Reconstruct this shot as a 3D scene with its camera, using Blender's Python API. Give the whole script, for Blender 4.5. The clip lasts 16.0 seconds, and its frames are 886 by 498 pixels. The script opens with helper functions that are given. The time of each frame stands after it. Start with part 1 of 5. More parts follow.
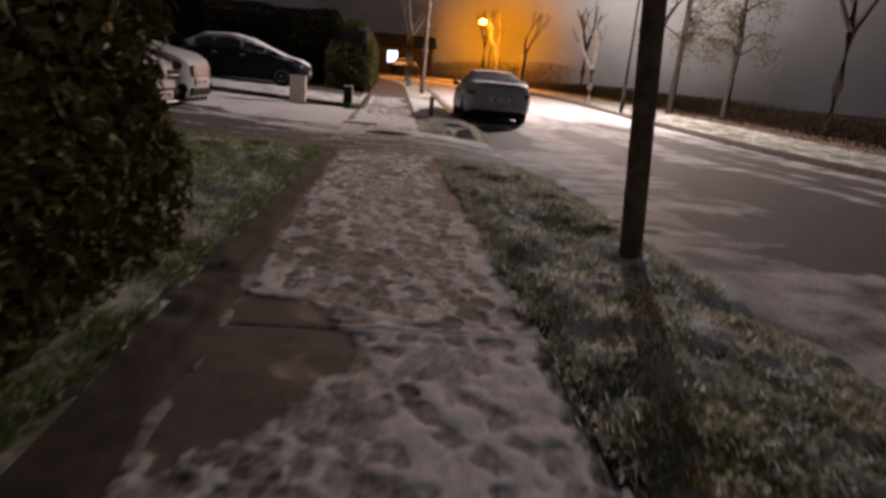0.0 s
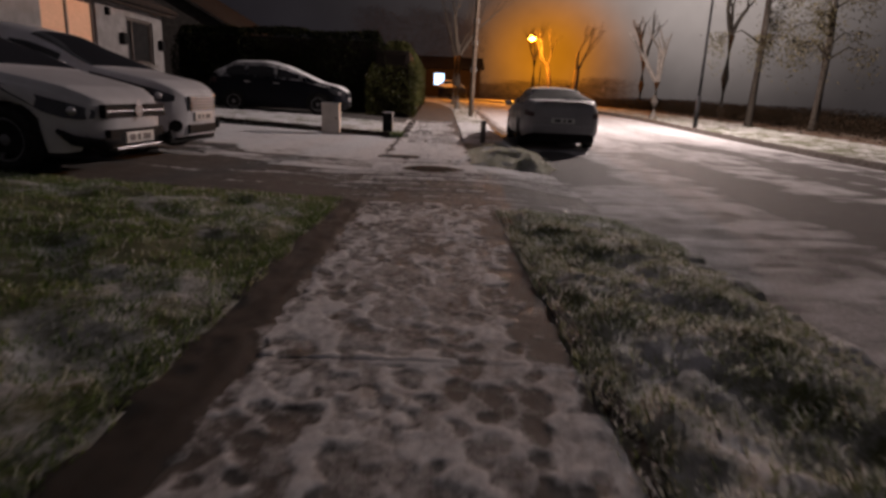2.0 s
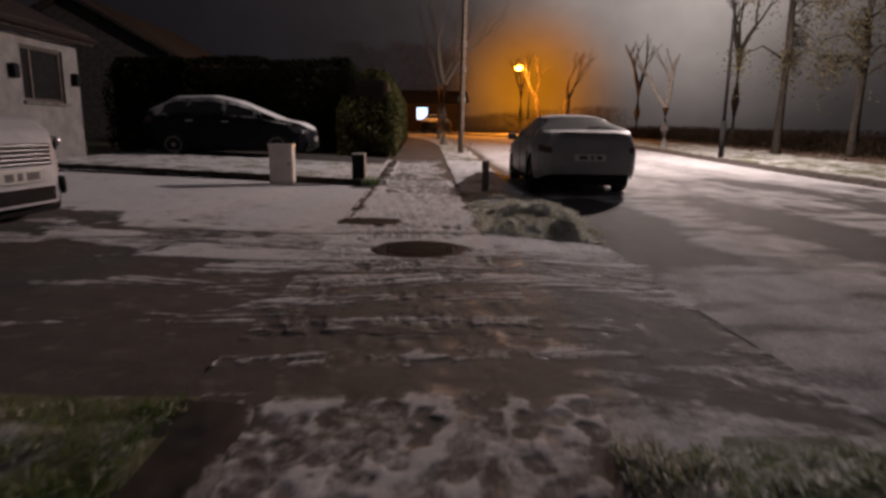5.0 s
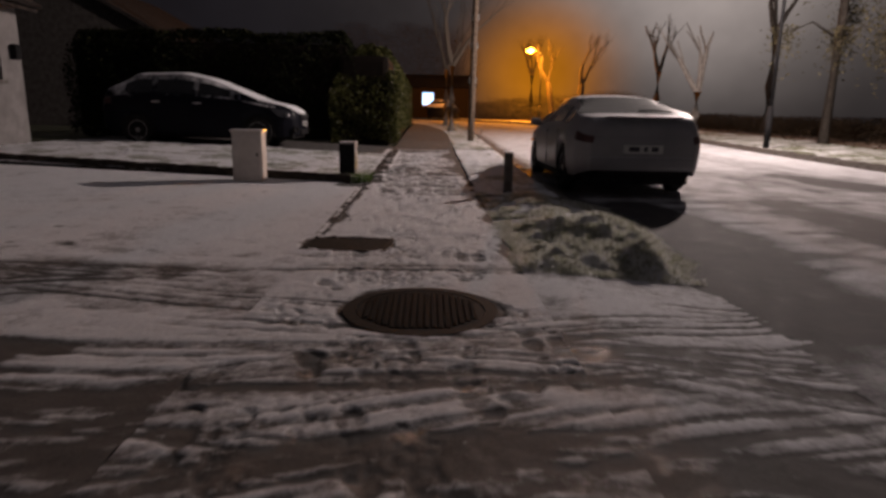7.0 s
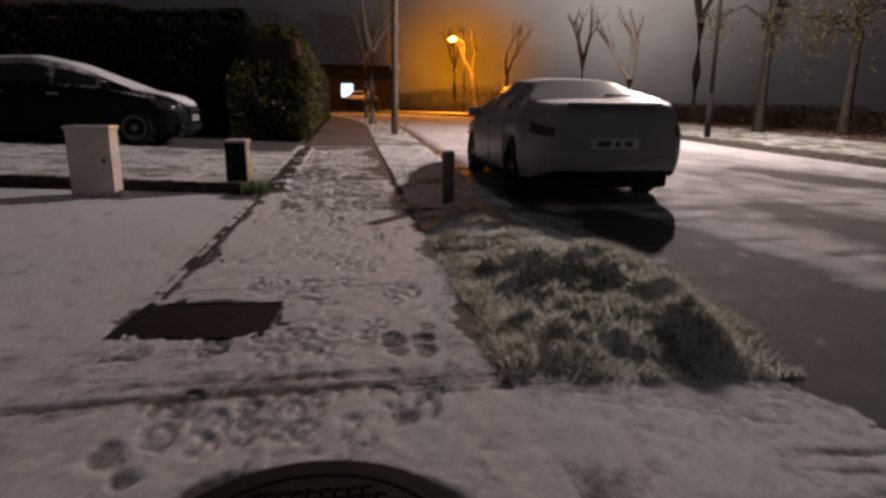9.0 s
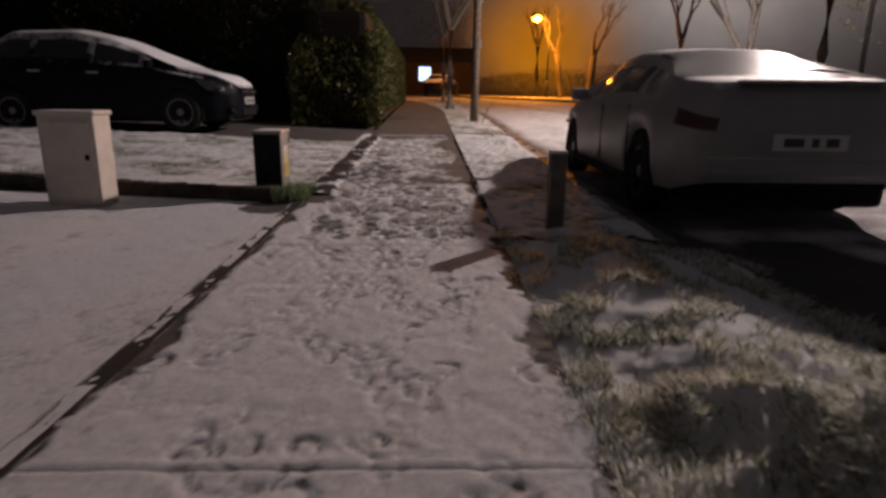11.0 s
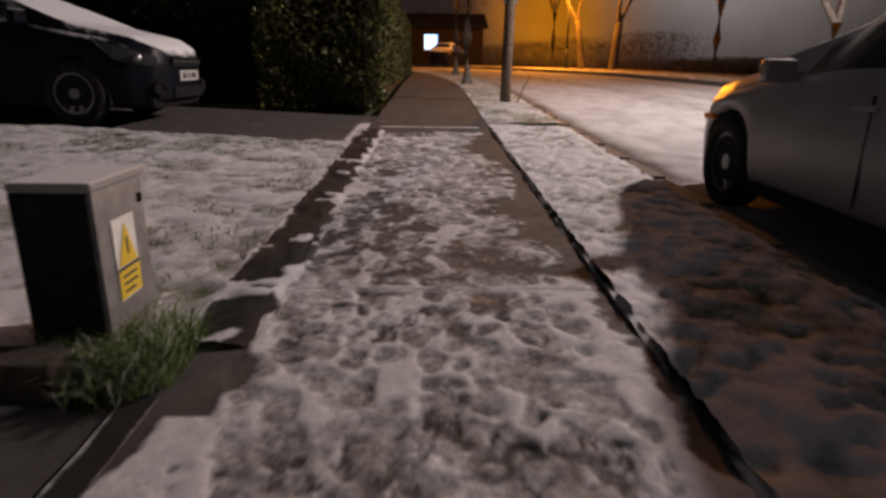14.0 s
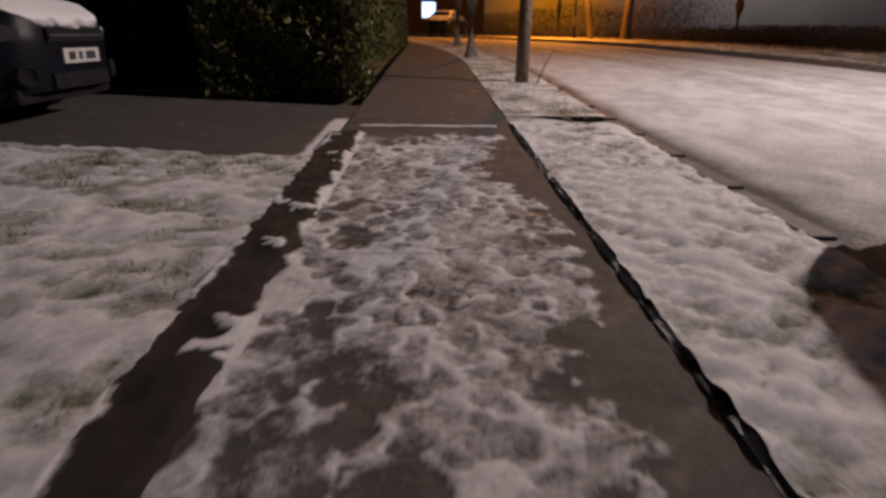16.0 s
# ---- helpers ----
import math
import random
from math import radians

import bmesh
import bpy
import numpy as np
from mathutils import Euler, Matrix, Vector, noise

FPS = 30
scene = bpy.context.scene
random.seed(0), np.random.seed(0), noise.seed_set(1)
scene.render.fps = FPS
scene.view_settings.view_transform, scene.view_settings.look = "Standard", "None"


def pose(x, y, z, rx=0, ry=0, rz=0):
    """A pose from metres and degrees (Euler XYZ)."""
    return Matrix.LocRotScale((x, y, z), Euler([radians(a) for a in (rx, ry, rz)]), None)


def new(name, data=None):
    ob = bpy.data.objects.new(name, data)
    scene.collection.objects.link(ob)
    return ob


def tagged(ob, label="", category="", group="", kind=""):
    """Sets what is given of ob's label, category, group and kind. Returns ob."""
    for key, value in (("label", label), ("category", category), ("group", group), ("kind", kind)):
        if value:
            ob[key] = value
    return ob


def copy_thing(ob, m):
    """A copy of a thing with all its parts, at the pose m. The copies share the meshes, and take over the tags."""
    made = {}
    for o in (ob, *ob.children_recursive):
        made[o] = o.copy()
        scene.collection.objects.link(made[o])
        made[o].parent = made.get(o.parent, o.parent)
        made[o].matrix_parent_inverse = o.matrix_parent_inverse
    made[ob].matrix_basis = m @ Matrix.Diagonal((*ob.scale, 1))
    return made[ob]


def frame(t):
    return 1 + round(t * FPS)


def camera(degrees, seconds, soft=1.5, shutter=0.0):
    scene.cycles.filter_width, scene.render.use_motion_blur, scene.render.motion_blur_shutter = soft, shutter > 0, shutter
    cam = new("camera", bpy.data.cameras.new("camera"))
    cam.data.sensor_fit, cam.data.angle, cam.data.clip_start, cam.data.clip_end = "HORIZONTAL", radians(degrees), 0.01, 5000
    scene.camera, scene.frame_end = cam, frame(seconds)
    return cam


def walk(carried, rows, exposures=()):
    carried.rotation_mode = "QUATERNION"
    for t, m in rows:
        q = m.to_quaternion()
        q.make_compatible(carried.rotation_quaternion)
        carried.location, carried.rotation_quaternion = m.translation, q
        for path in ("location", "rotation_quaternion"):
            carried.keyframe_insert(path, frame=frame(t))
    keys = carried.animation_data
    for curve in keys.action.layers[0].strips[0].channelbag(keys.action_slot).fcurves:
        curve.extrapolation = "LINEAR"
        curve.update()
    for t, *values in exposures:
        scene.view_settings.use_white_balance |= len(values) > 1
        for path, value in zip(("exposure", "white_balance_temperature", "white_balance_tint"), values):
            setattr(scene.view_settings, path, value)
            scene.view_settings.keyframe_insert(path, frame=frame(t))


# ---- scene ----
cam = camera(72.1, 16.0, soft=3.0, shutter=0.5)
# seconds, place, then yaw, pitch and roll in degrees
ROWS = [
    (0, 0.000, -0.000, 0.991, -4.50, -15.84, -4.99),
    (0.5, 0.057, 0.559, 0.982, -5.69, -13.94, -4.31),
    (1, 0.060, 1.151, 0.962, -0.70, -14.80, -4.55),
    (1.5, 0.079, 1.727, 0.974, -1.67, -14.22, -1.86),
    (2, 0.067, 2.333, 0.973, -0.17, -14.20, -2.46),
    (2.5, 0.083, 2.910, 0.968, -1.52, -13.38, -0.88),
    (3, 0.045, 3.531, 0.965, 0.57, -12.67, -0.97),
    (3.5, 0.065, 4.119, 0.979, -1.93, -9.96, -0.01),
    (3.7, 0.046, 4.344, 0.979, -1.17, -11.63, -0.39),
    (5.8, 0.012, 6.898, 0.941, -3.44, -10.17, -1.28),
    (6, 0.017, 7.120, 0.943, -4.96, -9.89, -0.53),
    (6.5, 0.028, 7.670, 0.925, -2.90, -9.02, -0.79),
    (7, 0.017, 8.196, 0.898, -1.19, -12.24, -0.94),
    (7.5, 0.039, 8.707, 0.878, 1.03, -12.28, 0.42),
    (8, 0.040, 9.185, 0.871, -1.46, -13.51, -0.40),
    (8.5, 0.067, 9.664, 0.860, -3.42, -12.59, 0.53),
    (9, 0.099, 10.093, 0.860, -8.37, -12.86, -0.34),
    (9.5, 0.135, 10.511, 0.849, -6.29, -11.13, -0.17),
    (10, 0.173, 10.969, 0.840, -7.39, -11.88, -0.66),
    (10.2, 0.179, 11.153, 0.840, -3.73, -11.72, -1.02),
    (12.3, 0.064, 13.547, 0.805, 1.23, -19.33, 0.09),
    (12.5, 0.022, 13.783, 0.817, 4.10, -19.16, -0.44),
    (13, -0.040, 14.361, 0.850, 1.58, -15.70, 0.04),
    (13.5, -0.063, 14.937, 0.862, 2.31, -12.75, -0.99),
    (14, -0.107, 15.490, 0.854, -1.01, -16.90, -0.75),
    (14.5, -0.141, 16.048, 0.846, 5.08, -16.15, -0.58),
    (15, -0.103, 16.567, 0.859, -0.30, -16.73, -0.08),
    (15.5, -0.095, 17.096, 0.854, -1.04, -17.82, -0.34),
    (16, -0.120, 17.681, 0.886, -1.17, -19.53, -0.57),
]
walk(cam, [(t, pose(x, y, z, 90 + pitch, roll, yaw)) for t, x, y, z, yaw, pitch, roll in ROWS], exposures=[(0.0, 0.9), (1.0, 0.9), (1.5, 0.5), (2.0, 0.4), (3.0, 0.2), (3.7, 0.2), (6.0, 0.1), (7.0, 0.06), (9.0, 0.12), (10.0, 0.1), (12.5, 0.2), (13.0, 0.26), (13.5, 0.16), (14.5, 0.06), (16.0, -0.12)])

# ---- light ----
world = bpy.data.worlds.new("night_sky")
scene.world = world
world.use_nodes = True
wn = world.node_tree.nodes
wn["Background"].inputs["Color"].default_value = (0.32, 0.28, 0.31, 1)
wn["Background"].inputs["Strength"].default_value = 0.12


def lamp_light(name, place, power, colour, radius, spread=0.0):
    data = bpy.data.lights.new(name, "POINT")
    data.energy, data.color, data.shadow_soft_size = power, colour, radius
    if spread:
        # a wide-beam lantern: less straight down, more out along the street
        data.use_nodes = True
        nt = data.node_tree
        fall = nt.nodes.new("ShaderNodeLightFalloff")
        fall.inputs["Strength"].default_value, fall.inputs["Smooth"].default_value = 1.0, spread
        nt.links.new(fall.outputs["Quadratic"], nt.nodes["Emission"].inputs["Strength"])
    ob = new(name, data)
    ob.location = place
    return ob


LAMP_W = (7.90, 24.3, 5.45)
LAMP_O = (7.27, 54.4, 5.75)
lamp_light("white_lamp_light", (LAMP_W[0], LAMP_W[1], LAMP_W[2] - 0.30), 5600, (1.0, 0.80, 0.745), 0.12, 60.0)
lamp_light("orange_lamp_light", (LAMP_O[0], LAMP_O[1], LAMP_O[2] - 0.45), 7500, (1.0, 0.30, 0.015), 0.12)

# ---- lie of the land ----
NY = [-400, -1.24, 3.72, 7.44, 11.16, 14.88, 18.6, 23.56, 31.0, 43.4, 70.0, 400]
NZ = [0.06, 0.059, 0.044, -0.022, -0.095, -0.080, -0.012, 0.091, 0.30, 0.55, 0.8, 0.8]


def land(x, y):
    """Height of the pavement's level at a place; it rises gently toward the houses."""
    x, y = np.asarray(x, float), np.asarray(y, float)
    z = sum(np.interp(y + d, NY, NZ) for d in (-1.6, -0.8, 0, 0.8, 1.6)) / 5
    return z + 0.04 * np.clip(-x - 1.2, 0, 5)


def hashed(i, j, seed):
    h = np.sin(i * 127.1 + j * 311.7 + seed * 74.7) * 43758.5453
    return h - np.floor(h)


def vnoise(x, y, seed=0):
    i, j = np.floor(x), np.floor(y)
    u, v = x - i, y - j
    u, v = u * u * (3 - 2 * u), v * v * (3 - 2 * v)
    a, b = hashed(i, j, seed), hashed(i + 1, j, seed)
    c, d = hashed(i, j + 1, seed), hashed(i + 1, j + 1, seed)
    return a + (b - a) * u + (c - a) * v + (a - b - c + d) * u * v


def fbm(x, y, seed=0, octaves=4):
    total, amp, norm = 0, 1.0, 0
    for k in range(octaves):
        total = total + amp * vnoise(x * 2 ** k, y * 2 ** k, seed + k)
        norm += amp
        amp *= 0.5
    return total / norm


def smooth(a, b, x):
    t = np.clip((x - a) / (b - a), 0, 1)
    return t * t * (3 - 2 * t)


# ---- materials ----
def material(name, build):
    m = bpy.data.materials.new(name)
    m.use_nodes = True
    nt = m.node_tree
    build(nt, nt.nodes["Principled BSDF"])
    return m


def node(nt, kind, **inputs):
    n = nt.nodes.new(kind)
    for key, value in inputs.items():
        n.inputs[key.replace("_", " ")].default_value = value
    return n


def noise_node(nt, scale, detail=5, rough=0.6):
    co = nt.nodes.new("ShaderNodeTexCoord")
    n = node(nt, "ShaderNodeTexNoise", Scale=scale, Detail=detail, Roughness=rough)
    nt.links.new(co.outputs["Object"], n.inputs["Vector"])
    return n.outputs["Fac"]


def ramp(nt, fac, stops):
    r = nt.nodes.new("ShaderNodeValToRGB")
    els = r.color_ramp.elements
    while len(els) < len(stops):
        els.new(0.5)
    for e, (p, c) in zip(els, stops):
        e.position, e.color = p, (*c, 1)
    nt.links.new(fac, r.inputs["Fac"])
    return r.outputs["Color"]


def bump(nt, bsdf, height, strength=0.3, distance=0.01):
    b = node(nt, "ShaderNodeBump", Strength=strength, Distance=distance)
    nt.links.new(height, b.inputs["Height"])
    nt.links.new(b.outputs["Normal"], bsdf.inputs["Normal"])


def mixed(nt, fac, a, b):
    m = nt.nodes.new("ShaderNodeMix")
    m.data_type = "RGBA"
    nt.links.new(fac, m.inputs[0])
    for socket, value in ((m.inputs[6], a), (m.inputs[7], b)):
        if isinstance(value, tuple):
            socket.default_value = (*value, 1)
        else:
            nt.links.new(value, socket)
    return m.outputs[2]


def plain(name, dark, light, rough=0.6, scale=20, metal=0.0, relief=0.2, coat=0.0):
    """A surface that wanders between two colours, with fine relief."""
    def build(nt, bsdf):
        coarse, fine = noise_node(nt, scale), noise_node(nt, scale * 9, 3)
        nt.links.new(ramp(nt, coarse, [(0.35, dark), (0.68, light)]), bsdf.inputs["Base Color"])
        bsdf.inputs["Roughness"].default_value, bsdf.inputs["Metallic"].default_value = rough, metal
        bsdf.inputs["Coat Weight"].default_value = coat
        bsdf.inputs["Specular IOR Level"].default_value = 0.12 if rough >= 0.8 else 0.5
        bump(nt, bsdf, fine, relief, 0.004)
    return material(name, build)


def snowy(name, dark, light, wet=0.35):
    """Snow over a base: the vertex attribute 'snow' holds the lie of it."""
    def build(nt, bsdf):
        at = nt.nodes.new("ShaderNodeAttribute")
        at.attribute_name = "snow"
        fine, grain, big = noise_node(nt, 42, 7, 0.72), noise_node(nt, 400, 3), noise_node(nt, 3.0, 4)
        jitter = node(nt, "ShaderNodeMath")
        jitter.operation = "MULTIPLY_ADD"
        nt.links.new(fine, jitter.inputs[0])
        jitter.inputs[1].default_value = 0.66
        nt.links.new(at.outputs["Fac"], jitter.inputs[2])
        speck = node(nt, "ShaderNodeMath")
        speck.operation = "MULTIPLY_ADD"
        nt.links.new(noise_node(nt, 170, 4, 0.7), speck.inputs[0])
        speck.inputs[1].default_value = 0.5
        nt.links.new(jitter.outputs[0], speck.inputs[2])
        cover = nt.nodes.new("ShaderNodeMapRange")
        cover.inputs["From Min"].default_value, cover.inputs["From Max"].default_value = 0.80, 1.34
        nt.links.new(speck.outputs[0], cover.inputs["Value"])
        base = mixed(nt, ramp(nt, noise_node(nt, 90, 4, 0.7), [(0.35, (0, 0, 0)), (0.7, (0.6, 0.6, 0.6))]), ramp(nt, big, [(0.3, dark), (0.7, light)]), tuple(c * 1.7 for c in light))
        snow = ramp(nt, fine, [(0.3, (0.62, 0.63, 0.66)), (0.7, (0.84, 0.85, 0.87))])
        nt.links.new(mixed(nt, cover.outputs[0], base, snow), bsdf.inputs["Base Color"])
        r = nt.nodes.new("ShaderNodeMapRange")
        r.inputs["To Max"].default_value = 0.9
        pool = nt.nodes.new("ShaderNodeMapRange")
        pool.inputs["From Min"].default_value, pool.inputs["From Max"].default_value = 0.56, 0.72
        pool.inputs["To Min"].default_value, pool.inputs["To Max"].default_value = 0.85, wet
        nt.links.new(noise_node(nt, 5.5, 4), pool.inputs["Value"])
        nt.links.new(pool.outputs[0], r.inputs["To Min"])
        nt.links.new(cover.outputs[0], r.inputs["Value"])
        nt.links.new(r.outputs[0], bsdf.inputs["Roughness"])
        s = nt.nodes.new("ShaderNodeMath")
        s.operation = "ADD"
        nt.links.new(cover.outputs[0], s.inputs[0])
        nt.links.new(grain, s.inputs[1])
        bump(nt, bsdf, s.outputs[0], 0.75, 0.008)
    return material(name, build)


M_PAVE = snowy("snowy_concrete", (0.036, 0.033, 0.032), (0.080, 0.074, 0.070), 0.4)
M_ROAD = snowy("snowy_asphalt", (0.035, 0.034, 0.036), (0.065, 0.062, 0.062), 0.62)
M_LAWN = snowy("snowy_turf", (0.05, 0.06, 0.025), (0.12, 0.13, 0.06), 0.8)
M_GROUND = plain("far_turf", (0.05, 0.055, 0.03), (0.16, 0.16, 0.12), 0.9, 1.2)
M_SOIL_AND_SHADE = plain("wet_soil_and_hedge_shade", (0.007, 0.005, 0.004), (0.020, 0.015, 0.011), 0.8, 30, relief=0.8)
M_LITTER = snowy("leaf_litter", (0.05, 0.032, 0.02), (0.10, 0.065, 0.04), 0.8)
M_KERB = plain("kerb_concrete", (0.08, 0.07, 0.06), (0.17, 0.155, 0.14), 0.7, 8)
M_RENDER = plain("white_house_render", (0.19, 0.18, 0.178), (0.28, 0.27, 0.265), 0.9, 3)
M_WOOD = plain("weathered_pole_wood", (0.10, 0.075, 0.055), (0.22, 0.17, 0.13), 0.8, 12)


# ---- mesh helpers ----
def obj(name, bm, mat, parent=None, label="", smooth_faces=False):
    me = bpy.data.meshes.new(name)
    bm.to_mesh(me)
    bm.free()
    if smooth_faces:
        me.shade_smooth()
    me.materials.append(mat)
    ob = new(name, me)
    if parent is not None:
        ob.parent = parent
    if label:
        ob["label"] = label
    return ob


def part(name, bm, mat, parent, label="", smooth_faces=False):
    return obj(name, bm, mat, parent, label, smooth_faces)


def box(bm, lo, hi, bevel=0.0, m=None):
    g = bmesh.ops.create_cube(bm, size=1.0)["verts"]
    c = [(a + b) / 2 for a, b in zip(lo, hi)]
    s = [b - a for a, b in zip(lo, hi)]
    bmesh.ops.transform(bm, matrix=Matrix.Translation(c) @ Matrix.Diagonal((*s, 1)), verts=g)
    if bevel:
        es = list({e for v in g for e in v.link_edges})
        g = bmesh.ops.bevel(bm, geom=es, offset=bevel, segments=2, affect="EDGES", profile=0.6)["verts"]
    if m is not None:
        bmesh.ops.transform(bm, matrix=m, verts=[v for v in g if v.is_valid])
    return g


def tube(bm, pts, radii, n=10, caps=True):
    """A round bar along points, with a radius at each."""
    rings = []
    for k, (p, r) in enumerate(zip(pts, radii)):
        a, b = Vector(pts[max(k - 1, 0)]), Vector(pts[min(k + 1, len(pts) - 1)])
        q = (b - a).to_track_quat("Z", "X")
        rings.append([bm.verts.new(Vector(p) + q @ Vector((r * math.cos(2 * math.pi * i / n), r * math.sin(2 * math.pi * i / n), 0))) for i in range(n)])
    for ra, rb in zip(rings, rings[1:]):
        for i in range(n):
            bm.faces.new((ra[i], ra[(i + 1) % n], rb[(i + 1) % n], rb[i]))
    if caps:
        bm.faces.new(rings[0][::-1])
        bm.faces.new(rings[-1])
    return rings


def sheet(name, xs, ys, zfun, snowfun, mat, parent=None):
    """A gridded piece of ground, its snow cover held in a vertex attribute."""
    X, Y = np.meshgrid(xs, ys)
    S = np.clip(snowfun(X, Y), 0, 1)
    Z = zfun(X, Y, S)
    nx, ny = len(xs), len(ys)
    co = np.stack([X, Y, Z], -1).reshape(-1, 3)
    i = (np.arange(ny - 1)[:, None] * nx + np.arange(nx - 1)[None]).ravel()
    quads = np.stack([i, i + 1, i + nx + 1, i + nx], -1)
    me = bpy.data.meshes.new(name)
    me.from_pydata(co.tolist(), [], quads.tolist())
    me.attributes.new("snow", "FLOAT", "POINT").data.foreach_set("value", S.ravel().astype(np.float32))
    me.shade_smooth()
    me.materials.append(mat)
    ob = new(name, me)
    if parent is not None:
        ob.parent = parent
    return ob


def steps(a, b, d):
    return np.linspace(a, b, max(2, int(round((b - a) / d)) + 1))



# ---- ground ----
RNG = np.random.default_rng(7)
JOINT0, BAY = 2.14, 2.24


def raster(X, Y, lo, d, grid):
    """Reads a gridded map at places."""
    i = np.clip((Y - lo[1]) / d, 0, grid.shape[0] - 1.001)
    j = np.clip((X - lo[0]) / d, 0, grid.shape[1] - 1.001)
    a, b = i.astype(int), j.astype(int)
    u, v = i - a, j - b
    return (grid[a, b] * (1 - u) * (1 - v) + grid[a + 1, b] * u * (1 - v) + grid[a, b + 1] * (1 - u) * v + grid[a + 1, b + 1] * u * v)


PD, PLO = 0.0125, (-1.6, -4.0)
px, py = np.meshgrid(np.arange(PLO[0], 2.0, PD), np.arange(PLO[1], 26.0, PD))
tread = np.zeros_like(px)
rim = np.zeros_like(px)
edge = np.zeros_like(px)


def footprint(x, y, turn, depth, size=1.0):
    """Presses one shoe into the snow map: a sole and a heel, with a pushed-up rim."""
    i0, j0 = int((y - PLO[1]) / PD), int((x - PLO[0]) / PD)
    a, b, c, d = max(i0 - 18, 0), i0 + 19, max(j0 - 18, 0), j0 + 19
    lx, ly = px[a:b, c:d] - x, py[a:b, c:d] - y
    u, v = lx * math.cos(turn) + ly * math.sin(turn), -lx * math.sin(turn) + ly * math.cos(turn)
    sole = np.hypot(u / (0.050 * size), (v - 0.055) / (0.088 * size))
    heel = np.hypot(u / (0.040 * size), (v + 0.090) / (0.052 * size))
    r = np.minimum(sole, heel)
    if depth < 0.3:
        # only the edges of the sole bite into the firm snow
        lit = smooth(-0.2, 0.6, np.sin(3 * np.arctan2(v, u) + 20 * x) + np.cos(9 * y))
        edge[a:b, c:d] = np.maximum(edge[a:b, c:d], lit * (1 - smooth(0.06, 0.20, np.abs(r - 0.92))))
        depth *= 0.35
    tread[a:b, c:d] = np.maximum(tread[a:b, c:d], depth * (1 - smooth(0.86, 1.06, r)))
    rim[a:b, c:d] = np.maximum(rim[a:b, c:d], (1 - smooth(0.05, 0.22, np.abs(r - 1.15))))


for y0, y1, count, depth in ((-3.5, 4.5, 620, 0.46), (4.5, 8.0, 330, 0.46), (7.8, 9.0, 110, 0.62), (9.0, 16.8, 260, 0.24), (9.0, 12.6, 30, 0.4), (15.8, 18.2, 230, 0.44), (18.0, 23.4, 560, 0.46)):
    for k in range(count):
        x = float(np.clip(RNG.normal(-0.05, 0.36), -0.8, 0.6)) if y0 != 7.8 and y0 < 15 else RNG.uniform(-1.4 if y0 < 15 else -0.66, 0.6 if y0 < 15 else 0.42)
        footprint(x, RNG.uniform(y0, y1), RNG.normal(0, 0.3) + (math.pi if RNG.random() < 0.4 else 0), depth * RNG.uniform(0.6, 1.15), RNG.uniform(0.85, 1.1))


def tyre_bands(X, Y):
    """Wheel tracks across the forecourt, with ribs along them."""
    sway = Y + 0.10 * (X + 0.2) * smooth(0.3, 2.5, X) + 0.25 * (fbm(X * 0.4, Y * 0 + 3, 21, 2) - 0.5)
    out = 0
    for mid, half, deep in ((8.28, 0.19, 1.0), (8.78, 0.18, 0.75), (9.30, 0.17, 0.9), (9.75, 0.13, 0.7), (10.25, 0.10, 0.55), (12.05, 0.12, 0.4), (12.45, 0.09, 0.3)):
        out = np.maximum(out, deep * (1 - smooth(half * 0.6, half * 1.25, np.abs(sway - mid + 0.06 * np.sin(X * 1.3 + mid)))))
    ribs = 0.25 + 0.95 * vnoise(X * 1.4, sway * 34, 31)
    return out * ribs * (0.25 + 1.75 * fbm(X * 1.1, Y * 2.2, 33, 3))


def streaks(X, Y):
    """Fine ribbed lines left by tyres that turned in at several angles."""
    out = 0
    for turn, seed in ((0.03, 41), (-0.16, 42), (0.34, 43)):
        w, u = Y * math.cos(turn) - X * math.sin(turn), X * math.cos(turn) + Y * math.sin(turn)
        lane = smooth(0.50, 0.62, vnoise(u * 0.25, w * 1.9, seed + 5))
        out = np.maximum(out, lane * smooth(0.45, 0.75, vnoise(u * 0.9, w * 30, seed)))
    return out * smooth(7.95, 8.2, Y) * (1 - smooth(11.6, 12.6, Y)) * smooth(-6.5, -4.5, X)


def mess(X, Y):
    """Snow churned and half cleared where cars turn in."""
    patch = smooth(0.42, 0.60, fbm(X * 2.4, Y * 6.5, 36)) * 0.75 + 0.35 * smooth(0.45, 0.6, fbm(X * 7, Y * 16, 37))
    return patch * smooth(7.9, 8.2, Y) * (1 - smooth(9.7, 10.6, Y + 0.5 * (fbm(X, Y, 38) - 0.5)))


def melted(X, Y, cx, cy, rx, ry, seed, ragged=0.5):
    d = np.hypot((X - cx) / rx, (Y - cy) / ry) + ragged * (fbm(X * 3.2, Y * 3.2, seed) - 0.5)
    return 1 - smooth(0.85, 1.1, d)


def rect_in(X, Y):
    """The inspection cover's own axes, from its middle."""
    a = math.radians(-5)
    lx, ly = X + 0.61, Y - 12.89
    return lx * math.cos(a) + ly * math.sin(a), -lx * math.sin(a) + ly * math.cos(a)


